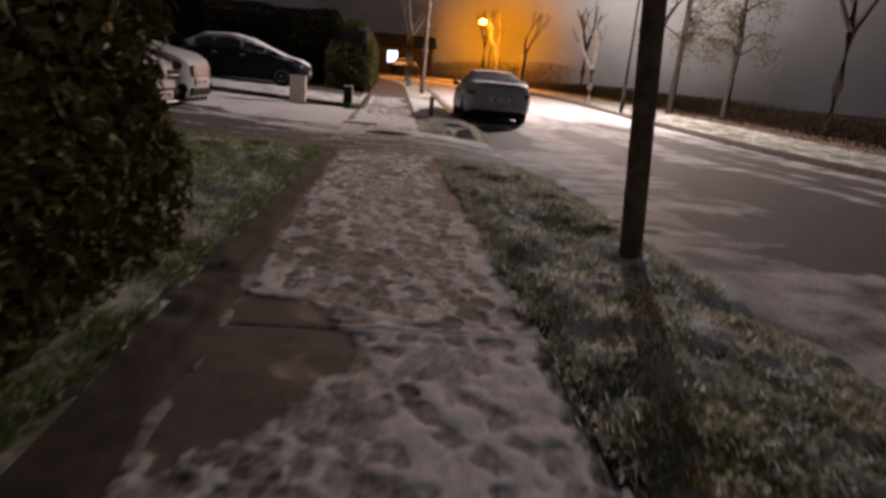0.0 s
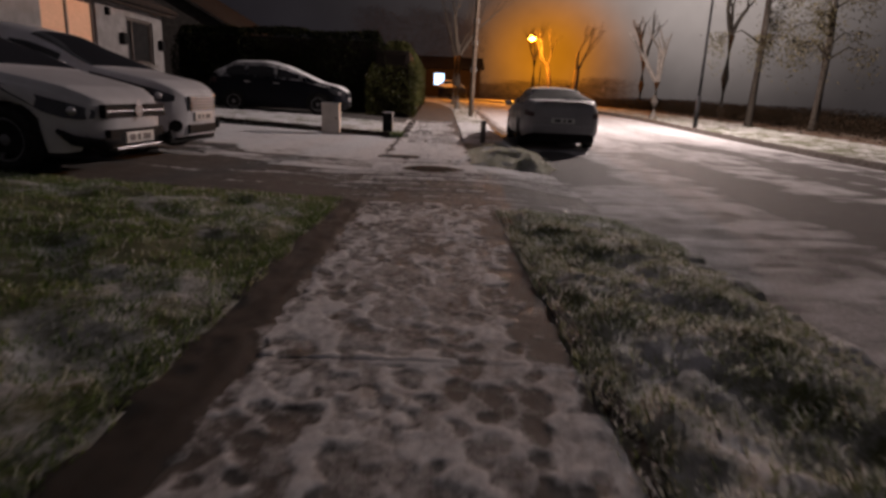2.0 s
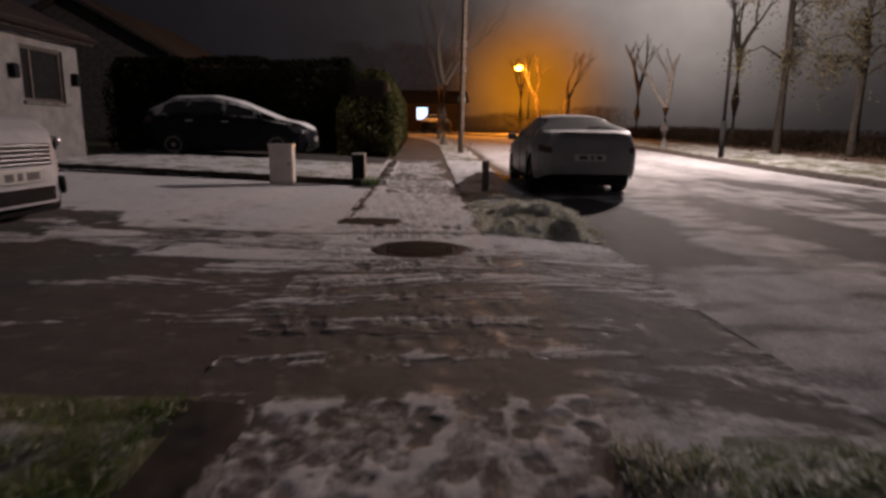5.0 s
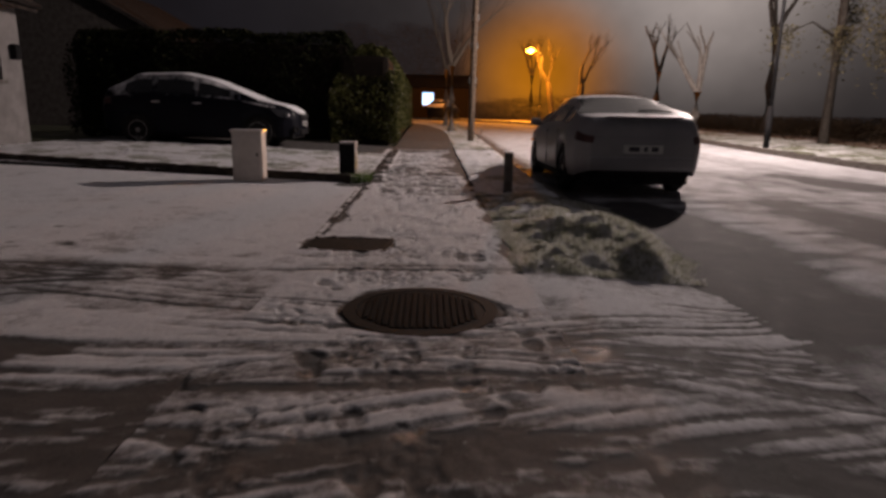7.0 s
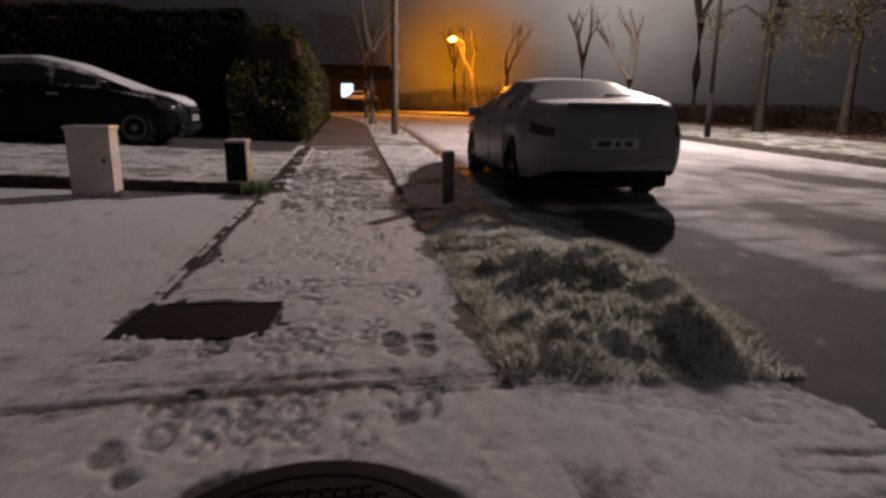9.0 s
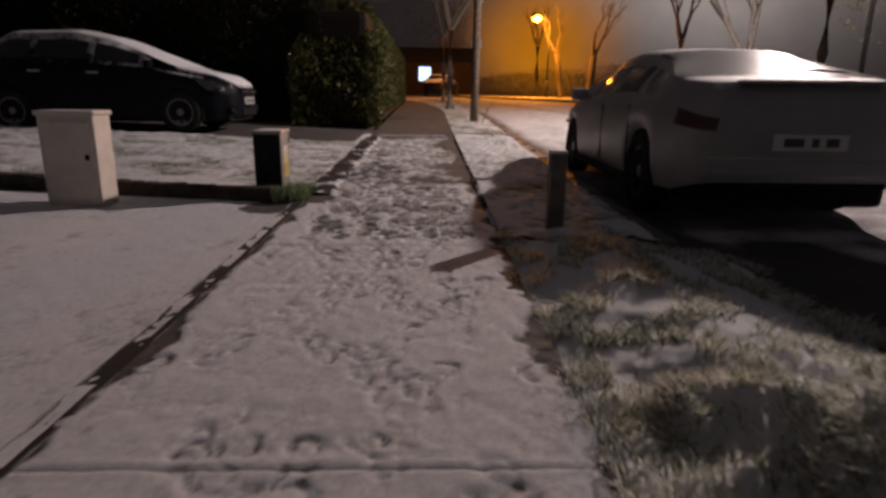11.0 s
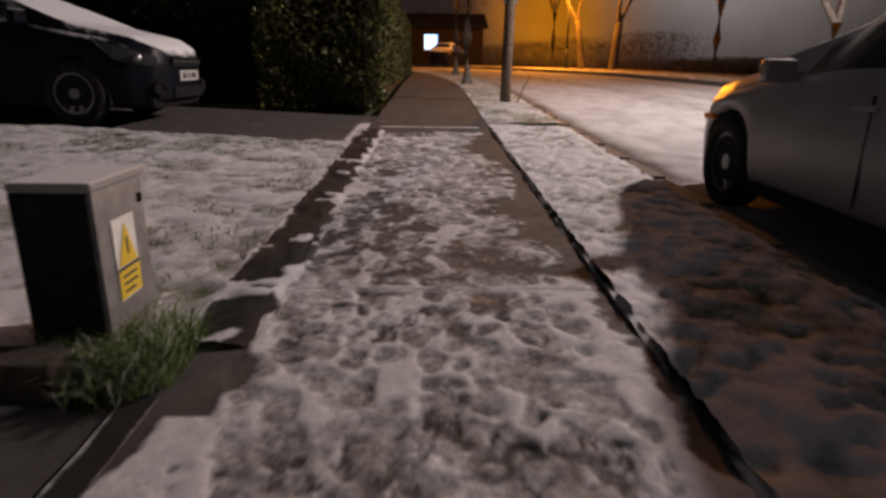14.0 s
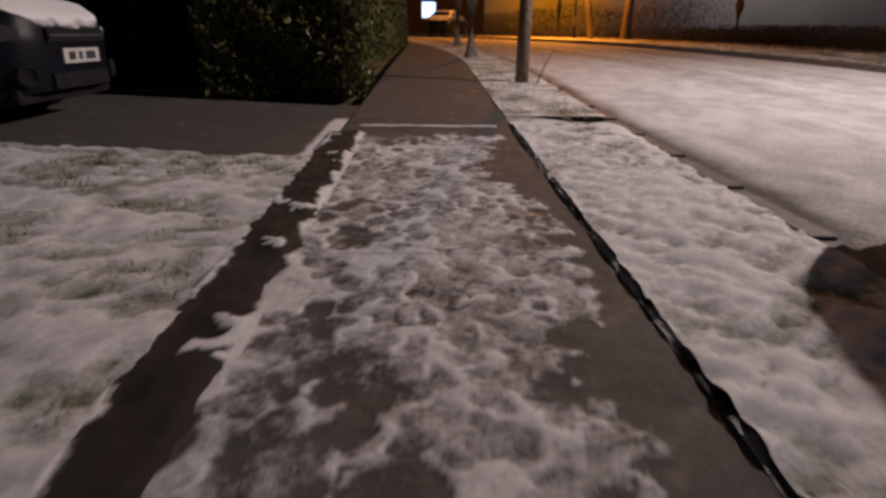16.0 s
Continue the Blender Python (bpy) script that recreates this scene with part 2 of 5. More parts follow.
def pave_snow(X, Y):
    wx, wy = X + 0.06 * (fbm(X * 15, Y * 15, 71, 3) - 0.5), Y + 0.06 * (fbm(X * 15, Y * 15, 73, 3) - 0.5)
    t, r = raster(wx, wy, PLO, PD, tread), raster(wx, wy, PLO, PD, rim)
    n, f = fbm(X * 2.2, Y * 1.6, 4), fbm(X * 9, Y * 9, 9)
    s = 0.84 - 0.05 * (Y < 8) - t - 0.36 * raster(wx, wy, PLO, PD, edge) + 0.10 * r + 0.42 * (f - 0.5) + 0.40 * (fbm(X * 30, Y * 30, 13, 3) - 0.5) - 0.25 * smooth(0.52, 0.72, n) * np.where((Y > 8.3) & (Y < 17), 0.15, 1)
    s = s - 0.75 * tyre_bands(X, Y) * smooth(7.9, 8.2, Y) - 0.25 * mess(X, Y) - 0.45 * streaks(X, Y)
    # the edges: earth at the left, running wet at the right
    ragged = 0.10 * (fbm(X * 0 + 2, Y * 3.5, 12) - 0.5) + 0.05 * (fbm(X * 7, Y * 7, 14) - 0.5)
    left = np.where(Y < 8.0, -0.61, np.where(Y > 16.9, -0.73, np.where(Y > 13.2, -0.86, -1.1))) + 1.3 * ragged
    s = s - 1.5 * (1 - smooth(-0.02, 0.05, X - left))
    wet = smooth(16.5, 19.5, Y) * (0.25 + 0.10 * np.sin(Y * 2.1)) + smooth(3.8, 5.0, Y) * (1 - smooth(7.2, 7.8, Y)) * 0.20
    s = s - 1.0 * smooth(-0.06, 0.10, X - (0.64 - wet) - 2.2 * ragged - 0.25 * (f - 0.5)) * (wet > 0.02)
    s = s - 0.8 * smooth(0.56, 0.63, X + 2.0 * ragged + 0.16 * (f - 0.5)) * (Y > 12)
    # a ridge of snow lies in each joint
    j = np.abs((Y - JOINT0 + BAY / 2) % BAY - BAY / 2)
    s = s + 0.5 * (1 - smooth(0.02, 0.05, j)) * smooth(0.35, 0.6, fbm(X * 4, Y, 40))
    s = s - 2.0 * smooth(22.7, 23.5, Y + 0.5 * (f - 0.5))
    s = s + 2.6 * (1 - smooth(0.02, 0.06, np.abs(Y - 23.28 + 0.05 * (f - 0.5)))) * (X < 0.5)
    s = s - 1.6 * melted(X, Y, -0.02, 11.22, 0.41, 0.40, 50, 0.45)
    s = s - 1.2 * melted(X, Y, -0.58, 1.95, 0.45, 0.62, 51, 0.7)
    u, v = rect_in(X, Y)
    s = s - 1.6 * (1 - smooth(0.9, 1.06, (np.abs(u / 0.355) ** 2.6 + np.abs(v / 0.265) ** 2.6) ** 0.385 + 0.5 * (f - 0.5) + 0.3 * (fbm(X * 22, Y * 22, 52, 2) - 0.5)))
    return s


def dents(X, Y):
    """How deep shoes have pressed the snow where it still covers the path."""
    wx, wy = X + 0.05 * (fbm(X * 12, Y * 12, 75, 3) - 0.5), Y + 0.05 * (fbm(X * 12, Y * 12, 76, 3) - 0.5)
    here = smooth(8.2, 9.0, Y) * (1 - smooth(17.0, 18.5, Y))
    return here * (0.010 * raster(wx, wy, PLO, PD, tread) + 0.009 * raster(wx, wy, PLO, PD, edge)) + 0.008 * (fbm(X * 13, Y * 13, 77, 3) - 0.5)


def drive_snow(X, Y):
    f, n = fbm(X * 7, Y * 7, 15), fbm(X * 1.3, Y * 1.3, 16)
    s = 0.86 + 0.55 * (f - 0.5) + 0.5 * (fbm(X * 26, Y * 26, 17, 3) - 0.5) - 0.35 * smooth(0.5, 0.7, n) * (1 - 0.7 * smooth(12, 14, Y)) - 0.6 * tyre_bands(X, Y) - 0.4 * mess(X, Y) - 0.5 * streaks(X, Y)
    s = s - 0.9 * melted(X, Y, -1.9, 9.5, 0.85, 0.26, 66, 0.8) - 0.45 * (1 - smooth(8.6, 9.1, Y + 0.3 * (f - 0.5)))
    t = raster(np.clip(X, -1.59, 1.99), Y, PLO, PD, tread) * (X > -1.5)
    s = s - t
    u, v = rect_in(X, Y)
    s = s - 1.6 * (1 - smooth(0.9, 1.06, (np.abs(u / 0.355) ** 2.6 + np.abs(v / 0.265) ** 2.6) ** 0.385 + 0.5 * (f - 0.5) + 0.3 * (fbm(X * 22, Y * 22, 52, 2) - 0.5)))
    for cx, cy, rx, ry, sd in ((-3.5, 8.75, 2.1, 0.65, 60), (-3.7, 10.35, 1.9, 0.72, 61), (-1.0, 16.85, 0.30, 0.28, 67), (-5.5, 9.6, 2.2, 1.6, 62), (-5.4, 12.2, 2.0, 1.1, 65)):
        s = s - 1.25 * melted(X, Y, cx, cy, rx, ry, sd, 1.2)
    return s


def road_snow(X, Y):
    """Thin snow, blown and driven over: bare wheel lanes that weave down the street."""
    n, f = fbm(X * 0.9, Y * 0.28, 3), fbm(X * 5, Y * 3, 8)
    far = smooth(14, 20, Y)
    s = 0.56 + 0.11 * far + (0.55 - 0.2 * far) * (f - 0.5) - 0.25 * smooth(0.45, 0.6, fbm(X * 1.2, Y * 4.0, 88)) * (1 - far)
    for mid, half, deep in ((4.6, 0.5, 0.55), (6.3, 0.35, 0.4), (7.6, 0.5, 0.5)):
        lane = mid + 0.5 * np.sin(Y * 0.13 + mid) + 0.9 * (fbm(X * 0 + mid, Y * 0.16, 70) - 0.5)
        s = s - deep * (1 - smooth(half * 0.5, half * 1.5, np.abs(X - lane))) * smooth(0.30, 0.62, n + 0.12) * (1 - 0.8 * smooth(13, 19, Y))
    s = s - 0.75 * smooth(0.5, 0.68, fbm(X * 0.45, Y * 0.22, 77)) * (1 - smooth(15, 24, Y))
    s = s - 1.0 * melted(X, Y, 5.4, 4.6, 2.6, 1.5, 80, 0.9)
    s = s - 0.5 * (1 - smooth(0.05, 0.5, X - 1.8)) * (Y > 16)
    return s - 0.3 * smooth(31, 40, Y)


def turf_snow(amount, seed):
    return lambda X, Y: amount + 1.1 * (fbm(X * 3.1, Y * 3.1, seed) - 0.5) + 0.75 * (fbm(X * 13, Y * 13, seed + 9) - 0.5)


def clods(X, Y, seed):
    """Small tufts that carry the snow, with pits between them."""
    return 0.011 * (smooth(0.36, 0.56, fbm(X * 15, Y * 17, seed)) - 0.85)


def lumps(X, Y, seed, high):
    return high * (fbm(X * 2.6, Y * 2.6, seed) - 0.35) + 0.4 * high * fbm(X * 11, Y * 11, seed + 3)


def left_lawn_height(X, Y):
    return land(X, Y) + 0.015 + lumps(X, Y, 91, 0.11) * smooth(0.84, 1.1, -X) * (1 - smooth(7.7, 8.05, Y))


def near_verge_height(X, Y):
    return land(X, Y) - 0.02 + lumps(X, Y, 95, 0.15) * smooth(0.64, 0.82, X) * (1 - smooth(7.35, 7.75, Y)) - 0.11 * smooth(1.45, 1.95, X)


def mound_inside(X, Y):
    """1 well inside the grass island's outline, 0 outside it."""
    right = 1.95 + 0.10 * (Y - 12.2) - 0.20 * smooth(14.4, 15.8, Y)
    e = np.minimum.reduce([X - 0.62 - 0.04 * np.sin(Y * 5), right - X + 0.08 * np.sin(Y * 7), Y - 12.05 - 0.12 * smooth(1.0, 1.8, X), 15.85 - Y])
    return e


def mound_height(X, Y):
    e = mound_inside(X, Y) + 0.10 * (fbm(X * 4, Y * 4, 99) - 0.5)
    tufts = 0.15 * (smooth(0.35, 0.68, fbm(X * 2.3, Y * 2.3, 97, 2)) - 0.35) + 0.085 * (smooth(0.35, 0.65, fbm(X * 8.5, Y * 8.5, 98, 3)) - 0.4)
    return land(X, Y) - 0.10 * smooth(0.9, 1.9, X) - 0.03 + 0.11 * smooth(-0.05, 0.6, e) + tufts * smooth(0.02, 0.35, e) * (1 - 0.85 * smooth(13.2, 14.3, Y))


gx = np.unique(np.concatenate([[-400, -200, -100, -60, -40, -30, -24, -18], steps(-14, 14, 0.7), [18, 24, 30, 40, 60, 100, 200, 400]]))
gy = np.unique(np.concatenate([[-400, -150, -60, -30, -15], steps(-8, 60, 0.8), [70, 80, 100, 150, 250, 400]]))
tagged(sheet("ground", gx, gy, lambda X, Y, S: land(X, Y) - 0.16, lambda X, Y: 0.2 + 0 * X, M_GROUND), "frosty dark turf reaching away into the night", "ground", kind="structure")


def swing(Y):
    """How far the street bends away to the left in the distance."""
    return -0.0085 * np.clip(Y - 30, 0, 100) ** 2


def street(name, x0, x1, dx, y0, y1, dy, drop, snowfun, mat, label, category, crown=0.0):
    """A strip of ground that follows the street's bend."""
    ob = sheet(name, steps(x0, x1, dx), steps(y0, y1, dy), lambda X, Y, S: land(X, Y) + drop + crown * np.sin((X - x0) / (x1 - x0) * np.pi) + 0.008 * S, snowfun, mat)
    co = np.empty(len(ob.data.vertices) * 3, np.float32)
    ob.data.vertices.foreach_get("co", co)
    co = co.reshape(-1, 3)
    co[:, 0] += swing(co[:, 1])
    ob.data.vertices.foreach_set("co", co.ravel())
    return tagged(ob, label, category, kind="structure")


street("road", 1.8, 9.45, 0.06, -6, 36, 0.07, -0.115, road_snow, M_ROAD, "asphalt street under thin driven-over snow", "road", 0.05)
street("road_beyond", 1.8, 9.45, 0.12, 36, 75, 0.2, -0.115, road_snow, M_ROAD, "asphalt street bending away under thin snow", "road", 0.05)
street("far_verge", 9.6, 13.2, 0.12, -6, 75, 0.15, 0.02, turf_snow(0.42, 111), M_LAWN, "snow-dusted grass verge across the street", "verge")
street("woodland_floor", 13.2, 24, 0.4, -6, 75, 0.4, 0.02, turf_snow(0.1, 115), M_LITTER, "brown leaf litter under the trees", "ground")
street("verge_beyond", 0.64, 1.66, 0.06, 23.9, 46, 0.08, 0.0, turf_snow(0.55, 117), M_LAWN, "frosty grass verge with patches of snow", "verge")
tagged(sheet("verge_snowy", steps(0.64, 1.66, 0.03), steps(15.75, 23.45, 0.03), lambda X, Y, S: land(X, Y) + 0.004 + 0.025 * S + 0.03 * (fbm(X * 4, Y * 4, 129) - 0.5) + clods(X, Y, 131) - 0.03 * smooth(1.5, 1.66, X), lambda X, Y: turf_snow(0.80, 119)(X, Y) + 20 * clods(X, Y, 131), M_LAWN), "grass verge under thin snow with blades poking through", "verge", kind="structure")
tagged(sheet("crossing_far", steps(0.64, 1.8, 0.04), steps(23.45, 23.9, 0.04), lambda X, Y, S: land(X, Y) - 0.006 - 0.10 * smooth(0.8, 1.8, X), lambda X, Y: 0.55 + 0.8 * (fbm(X * 6, Y * 6, 3) - 0.5), M_PAVE), "dropped concrete crossing with thawing snow", "driveway", kind="structure")
tagged(sheet("driveway", np.concatenate([steps(-7.95, -4.0, 0.06), steps(-3.97, -0.886, 0.025)]), np.concatenate([steps(8.06, 13.4, 0.022), steps(13.44, 16.95, 0.04)]), lambda X, Y, S: land(X, Y) - 0.008 + 0.012 * S + 0.008 * (fbm(X * 12, Y * 12, 79, 3) - 0.5), drive_snow, M_PAVE), "concrete forecourt under fresh snow with wheel tracks", "driveway", kind="structure")
tagged(sheet("apron", steps(0.64, 2.05, 0.022), steps(7.6, 12.3, 0.022), lambda X, Y, S: land(X, Y) - 0.112 * smooth(0.7, 1.95, X) - 0.010 + 0.011 * S + 0.010 * (fbm(X * 13, Y * 13, 78, 3) - 0.5), lambda X, Y: 0.78 + 0.35 * (fbm(X * 5, Y * 5, 18) - 0.5) + 0.55 * (fbm(X * 26, Y * 26, 23, 3) - 0.5) - 0.42 * tyre_bands(X, Y) - 0.3 * mess(X, Y) - 0.6 * streaks(X, Y) - 0.3 * smooth(0.5, 0.7, fbm(X * 1.5, Y * 1.5, 19)), M_PAVE), "sloping concrete crossing under tracked snow", "driveway", kind="structure")
tagged(sheet("neighbour_driveway", steps(-7.95, -0.90, 0.06), steps(21.9, 24.6, 0.06), lambda X, Y, S: land(X, Y) - 0.004, lambda X, Y: 0.5 * (fbm(X * 3, Y * 3, 20) - 0.5) + 1.3 * smooth(-1.10, -1.0, X + 0.1 * (fbm(X * 6, Y * 6, 22) - 0.5)) * (1 - smooth(23.4, 23.9, Y)), M_PAVE), "bare wet concrete drive beside the hedge", "driveway", kind="structure")
tagged(sheet("front_lawn", steps(-7.95, -0.80, 0.05), steps(-4, 8.06, 0.05), lambda X, Y, S: left_lawn_height(X, Y) + 0.006 * S, turf_snow(0.24, 121), M_LAWN), "rough front lawn, its grass dusted with patchy snow", "lawn", kind="structure")
tagged(sheet("verge_near", steps(0.655, 1.95, 0.03), steps(-4, 7.8, 0.035), lambda X, Y, S: near_verge_height(X, Y) + 0.006 * S, turf_snow(0.48, 123), M_LAWN), "lumpy frosted grass verge between path and road", "verge", kind="structure")
tagged(sheet("grass_island", steps(0.5, 2.4, 0.025), steps(11.9, 16.0, 0.03), lambda X, Y, S: mound_height(X, Y) + 0.006 * S, lambda X, Y: turf_snow(0.85, 125)(X, Y) + 0.9 * smooth(0.42, 0.62, fbm(X * 2.3, Y * 2.3, 97, 2)) + 1.0 * smooth(13.2, 14.1, Y) - 0.2, M_LAWN), "hummock of tussocky frosted grass beside the crossing", "verge", kind="structure")
tagged(sheet("snowy_lawn", steps(-7.95, -0.92, 0.035), steps(17.1, 21.9, 0.035), lambda X, Y, S: land(X, Y) + 0.004 + 0.03 * S + 0.03 * (fbm(X * 3, Y * 3, 128) - 0.5) + 0.7 * clods(X, Y, 133), lambda X, Y: turf_snow(0.70, 127)(X, Y) + 17 * clods(X, Y, 133), M_LAWN), "lawn under thin snow with dark tufts showing", "lawn", kind="structure")

# ---- grass ----
def blade_material(name, stops):
    def build(nt, bsdf):
        geo = nt.nodes.new("ShaderNodeNewGeometry")
        nt.links.new(ramp(nt, geo.outputs["Random Per Island"], stops), bsdf.inputs["Base Color"])
        bsdf.inputs["Roughness"].default_value = 0.7
        tr = nt.nodes.new("ShaderNodeBsdfTranslucent")
        nt.links.new(bsdf.inputs["Base Color"].links[0].from_socket, tr.inputs["Color"])
        mx = nt.nodes.new("ShaderNodeMixShader")
        mx.inputs[0].default_value = 0.5
        nt.links.new(bsdf.outputs[0], mx.inputs[1])
        nt.links.new(tr.outputs[0], mx.inputs[2])
        nt.links.new(mx.outputs[0], nt.nodes["Material Output"].inputs["Surface"])
    return material(name, build)


M_BLADE = blade_material("lawn_grass_blade", [(0.0, (0.05, 0.09, 0.02)), (0.45, (0.12, 0.19, 0.05)), (0.75, (0.22, 0.30, 0.11)), (0.9, (0.50, 0.55, 0.42)), (1.0, (0.80, 0.83, 0.82))])
M_FROSTED_BLADE = blade_material("frosted_grass_blade", [(0.0, (0.10, 0.13, 0.05)), (0.35, (0.24, 0.28, 0.15)), (0.65, (0.52, 0.55, 0.47)), (1.0, (0.85, 0.87, 0.88))])

M_RIME_BLADE = blade_material("rimed_grass_blade", [(0.0, (0.12, 0.135, 0.05)), (0.2, (0.28, 0.30, 0.15)), (0.4, (0.66, 0.66, 0.57)), (1.0, (0.88, 0.88, 0.88))])


def grass(name, x0, x1, y0, y1, count, high, height, keep, label, seed, mat=M_BLADE):
    """Many bent blades in tussocks; what cannot be counted."""
    r = np.random.default_rng(seed)
    X, Y = r.uniform(x0, x1, count * 2), r.uniform(y0, y1, count * 2)
    ok = keep(X, Y) & (r.random(count * 2) < 0.25 + 1.2 * smooth(0.4, 0.65, fbm(X * 5, Y * 5, seed)))
    X, Y = X[ok][:count], Y[ok][:count]
    n = len(X)
    Z = height(X, Y)
    a, b = r.uniform(0, 2 * np.pi, n), r.uniform(0, 2 * np.pi, n)
    h = high * r.uniform(0.4, 1.1, n) * (0.5 + fbm(X * 6, Y * 6, seed + 2))
    w = r.uniform(0.0016, 0.004, n)
    lean = h * r.uniform(0.5, 1.6, n)
    dx, dy = np.cos(a) * w, np.sin(a) * w
    lx, ly = np.cos(b) * lean, np.sin(b) * lean
    v = np.stack([np.stack([X - dx, Y - dy, Z - 0.01], -1), np.stack([X + dx, Y + dy, Z - 0.01], -1),
                  np.stack([X + lx * 0.35 + dx * 0.8, Y + ly * 0.35 + dy * 0.8, Z + h * 0.65], -1), np.stack([X + lx * 0.35 - dx * 0.8, Y + ly * 0.35 - dy * 0.8, Z + h * 0.65], -1),
                  np.stack([X + lx, Y + ly, Z + h * 0.9], -1)], 1).reshape(-1, 3)
    k = np.arange(n)[:, None] * 5
    faces = (k + np.array([0, 1, 2, 3])).tolist() + (k + np.array([3, 2, 4])).tolist()
    me = bpy.data.meshes.new(name)
    me.from_pydata(v.tolist(), [], faces)
    me.materials.append(mat)
    return tagged(new(name, me), label, "grass", kind="stuff")


yes = lambda X, Y: np.ones_like(X, bool)
grass("lawn_grass", -4.2, -0.80, 0.5, 8.0, 45000, 0.045, left_lawn_height, yes, "short frosted lawn grass in tussocks", 201)
grass("verge_grass", 0.66, 1.85, -0.5, 7.7, 32000, 0.045, near_verge_height, yes, "frosted verge grass in tussocks", 202, M_FROSTED_BLADE)
grass("island_grass", 0.55, 2.35, 12.0, 15.95, 60000, 0.06, mound_height, lambda X, Y: (mound_inside(X, Y) > 0.0) & ((Y < 13.7) | (fbm(X * 7, Y * 7, 208) > 0.49)), "frosted grass in shaggy tussocks on the hummock", 203, M_RIME_BLADE)
grass("snowed_grass", -4.0, -0.95, 17.1, 21.8, 6000, 0.04, lambda X, Y: land(X, Y) + 0.012, lambda X, Y: fbm(X * 3.1, Y * 3.1, 127) < 0.47, "grass tips poking through snow on the lawn", 204, M_FROSTED_BLADE)
grass("roadside_grass", 0.66, 1.6, 16.0, 45, 7000, 0.04, lambda X, Y: land(X, Y), lambda X, Y: (Y > 24.0) | (fbm(X * 5, Y * 5, 6) > 0.58), "thin frosted grass on the verge", 205, M_FROSTED_BLADE)
grass("verge_edge_grass", 0.60, 0.76, -0.5, 7.7, 5200, 0.055, lambda X, Y: land(X, Y) - 0.005, yes, "grass hanging over the edge of the path", 207, M_FROSTED_BLADE)
grass("lawn_edge_grass", -0.98, -0.84, 0.5, 8.0, 4600, 0.05, lambda X, Y: land(X, Y) + 0.01, yes, "lawn grass hanging over the bare earth", 208)
grass("path_edge_grass", -1.35, -0.84, 16.9, 17.7, 2600, 0.13, lambda X, Y: land(X, Y), lambda X, Y: np.hypot((X + 1.05) / 1.0, (Y - 17.22) / 1.2) < 0.24, "weeds growing round the foot of the pillar", 206)

# ---- paint, glass and metal ----
def frosted(name, base, amount, rough=0.3, metal=0.0, top=0.55):
    """Paint or glass with snow lying where it faces up."""
    def build(nt, bsdf):
        geo = nt.nodes.new("ShaderNodeNewGeometry")
        sep = nt.nodes.new("ShaderNodeSeparateXYZ")
        nt.links.new(geo.outputs["Normal"], sep.inputs[0])
        n = noise_node(nt, 9, 6, 0.65)
        add = node(nt, "ShaderNodeMath")
        add.operation = "MULTIPLY_ADD"
        nt.links.new(n, add.inputs[0])
        add.inputs[1].default_value = 0.5
        nt.links.new(sep.outputs["Z"], add.inputs[2])
        mr = nt.nodes.new("ShaderNodeMapRange")
        mr.inputs["From Min"].default_value, mr.inputs["From Max"].default_value, mr.inputs["To Max"].default_value = top + 0.2, top + 0.42, amount
        nt.links.new(add.outputs[0], mr.inputs["Value"])
        dirt = ramp(nt, noise_node(nt, 3, 4), [(0.3, tuple(c * 0.8 for c in base)), (0.7, base)])
        nt.links.new(mixed(nt, mr.outputs[0], dirt, (0.78, 0.79, 0.82)), bsdf.inputs["Base Color"])
        rr = nt.nodes.new("ShaderNodeMapRange")
        rr.inputs["To Min"].default_value, rr.inputs["To Max"].default_value = rough, 0.85
        nt.links.new(mr.outputs[0], rr.inputs["Value"])
        nt.links.new(rr.outputs[0], bsdf.inputs["Roughness"])
        bsdf.inputs["Metallic"].default_value = metal
        bsdf.inputs["Specular IOR Level"].default_value = 0.08 if max(base) < 0.02 else 0.5
        bump(nt, bsdf, noise_node(nt, 160, 3), 0.08, 0.002)
    return material(name, build)


def shine(name, colour, rough, metal=0.0, emit=0.0):
    def build(nt, bsdf):
        nt.links.new(ramp(nt, noise_node(nt, 14, 4), [(0.3, tuple(c * 0.85 for c in colour)), (0.7, colour)]), bsdf.inputs["Base Color"])
        bsdf.inputs["Roughness"].default_value, bsdf.inputs["Metallic"].default_value = rough, metal
        if emit:
            bsdf.inputs["Emission Color"].default_value, bsdf.inputs["Emission Strength"].default_value = (*colour, 1), emit
    return material(name, build)


M_GREY_CAR = frosted("silver_grey_paint", (0.27, 0.27, 0.28), 0.55, 0.38, 0.1, 0.72)
M_WHITE_CAR = frosted("white_car_paint", (0.66, 0.66, 0.69), 0.15, 0.2)
M_BLACK_CAR = frosted("black_car_paint", (0.008, 0.009, 0.014), 0.95, 0.35, 0.0, 0.52)
M_GLASS = shine("dark_car_glass", (0.012, 0.013, 0.015), 0.08)
M_FROSTED_GLASS = frosted("frosted_car_glass", (0.03, 0.03, 0.035), 0.75, 0.30, 0.0, 0.45)
M_SNOWED_GLASS = frosted("snowed_windscreen", (0.05, 0.05, 0.05), 1.0, 0.3, 0.0, 0.12)
M_REARGLASS = shine("misted_rear_glass", (0.03, 0.03, 0.033), 0.22)
M_TYRE = plain("tyre_rubber", (0.012, 0.012, 0.012), (0.03, 0.03, 0.03), 0.85, 15)
M_ALLOY = shine("alloy_wheel", (0.22, 0.22, 0.23), 0.4, 0.8)
M_TRIM = plain("black_plastic", (0.010, 0.010, 0.011), (0.022, 0.022, 0.022), 0.85, 12)
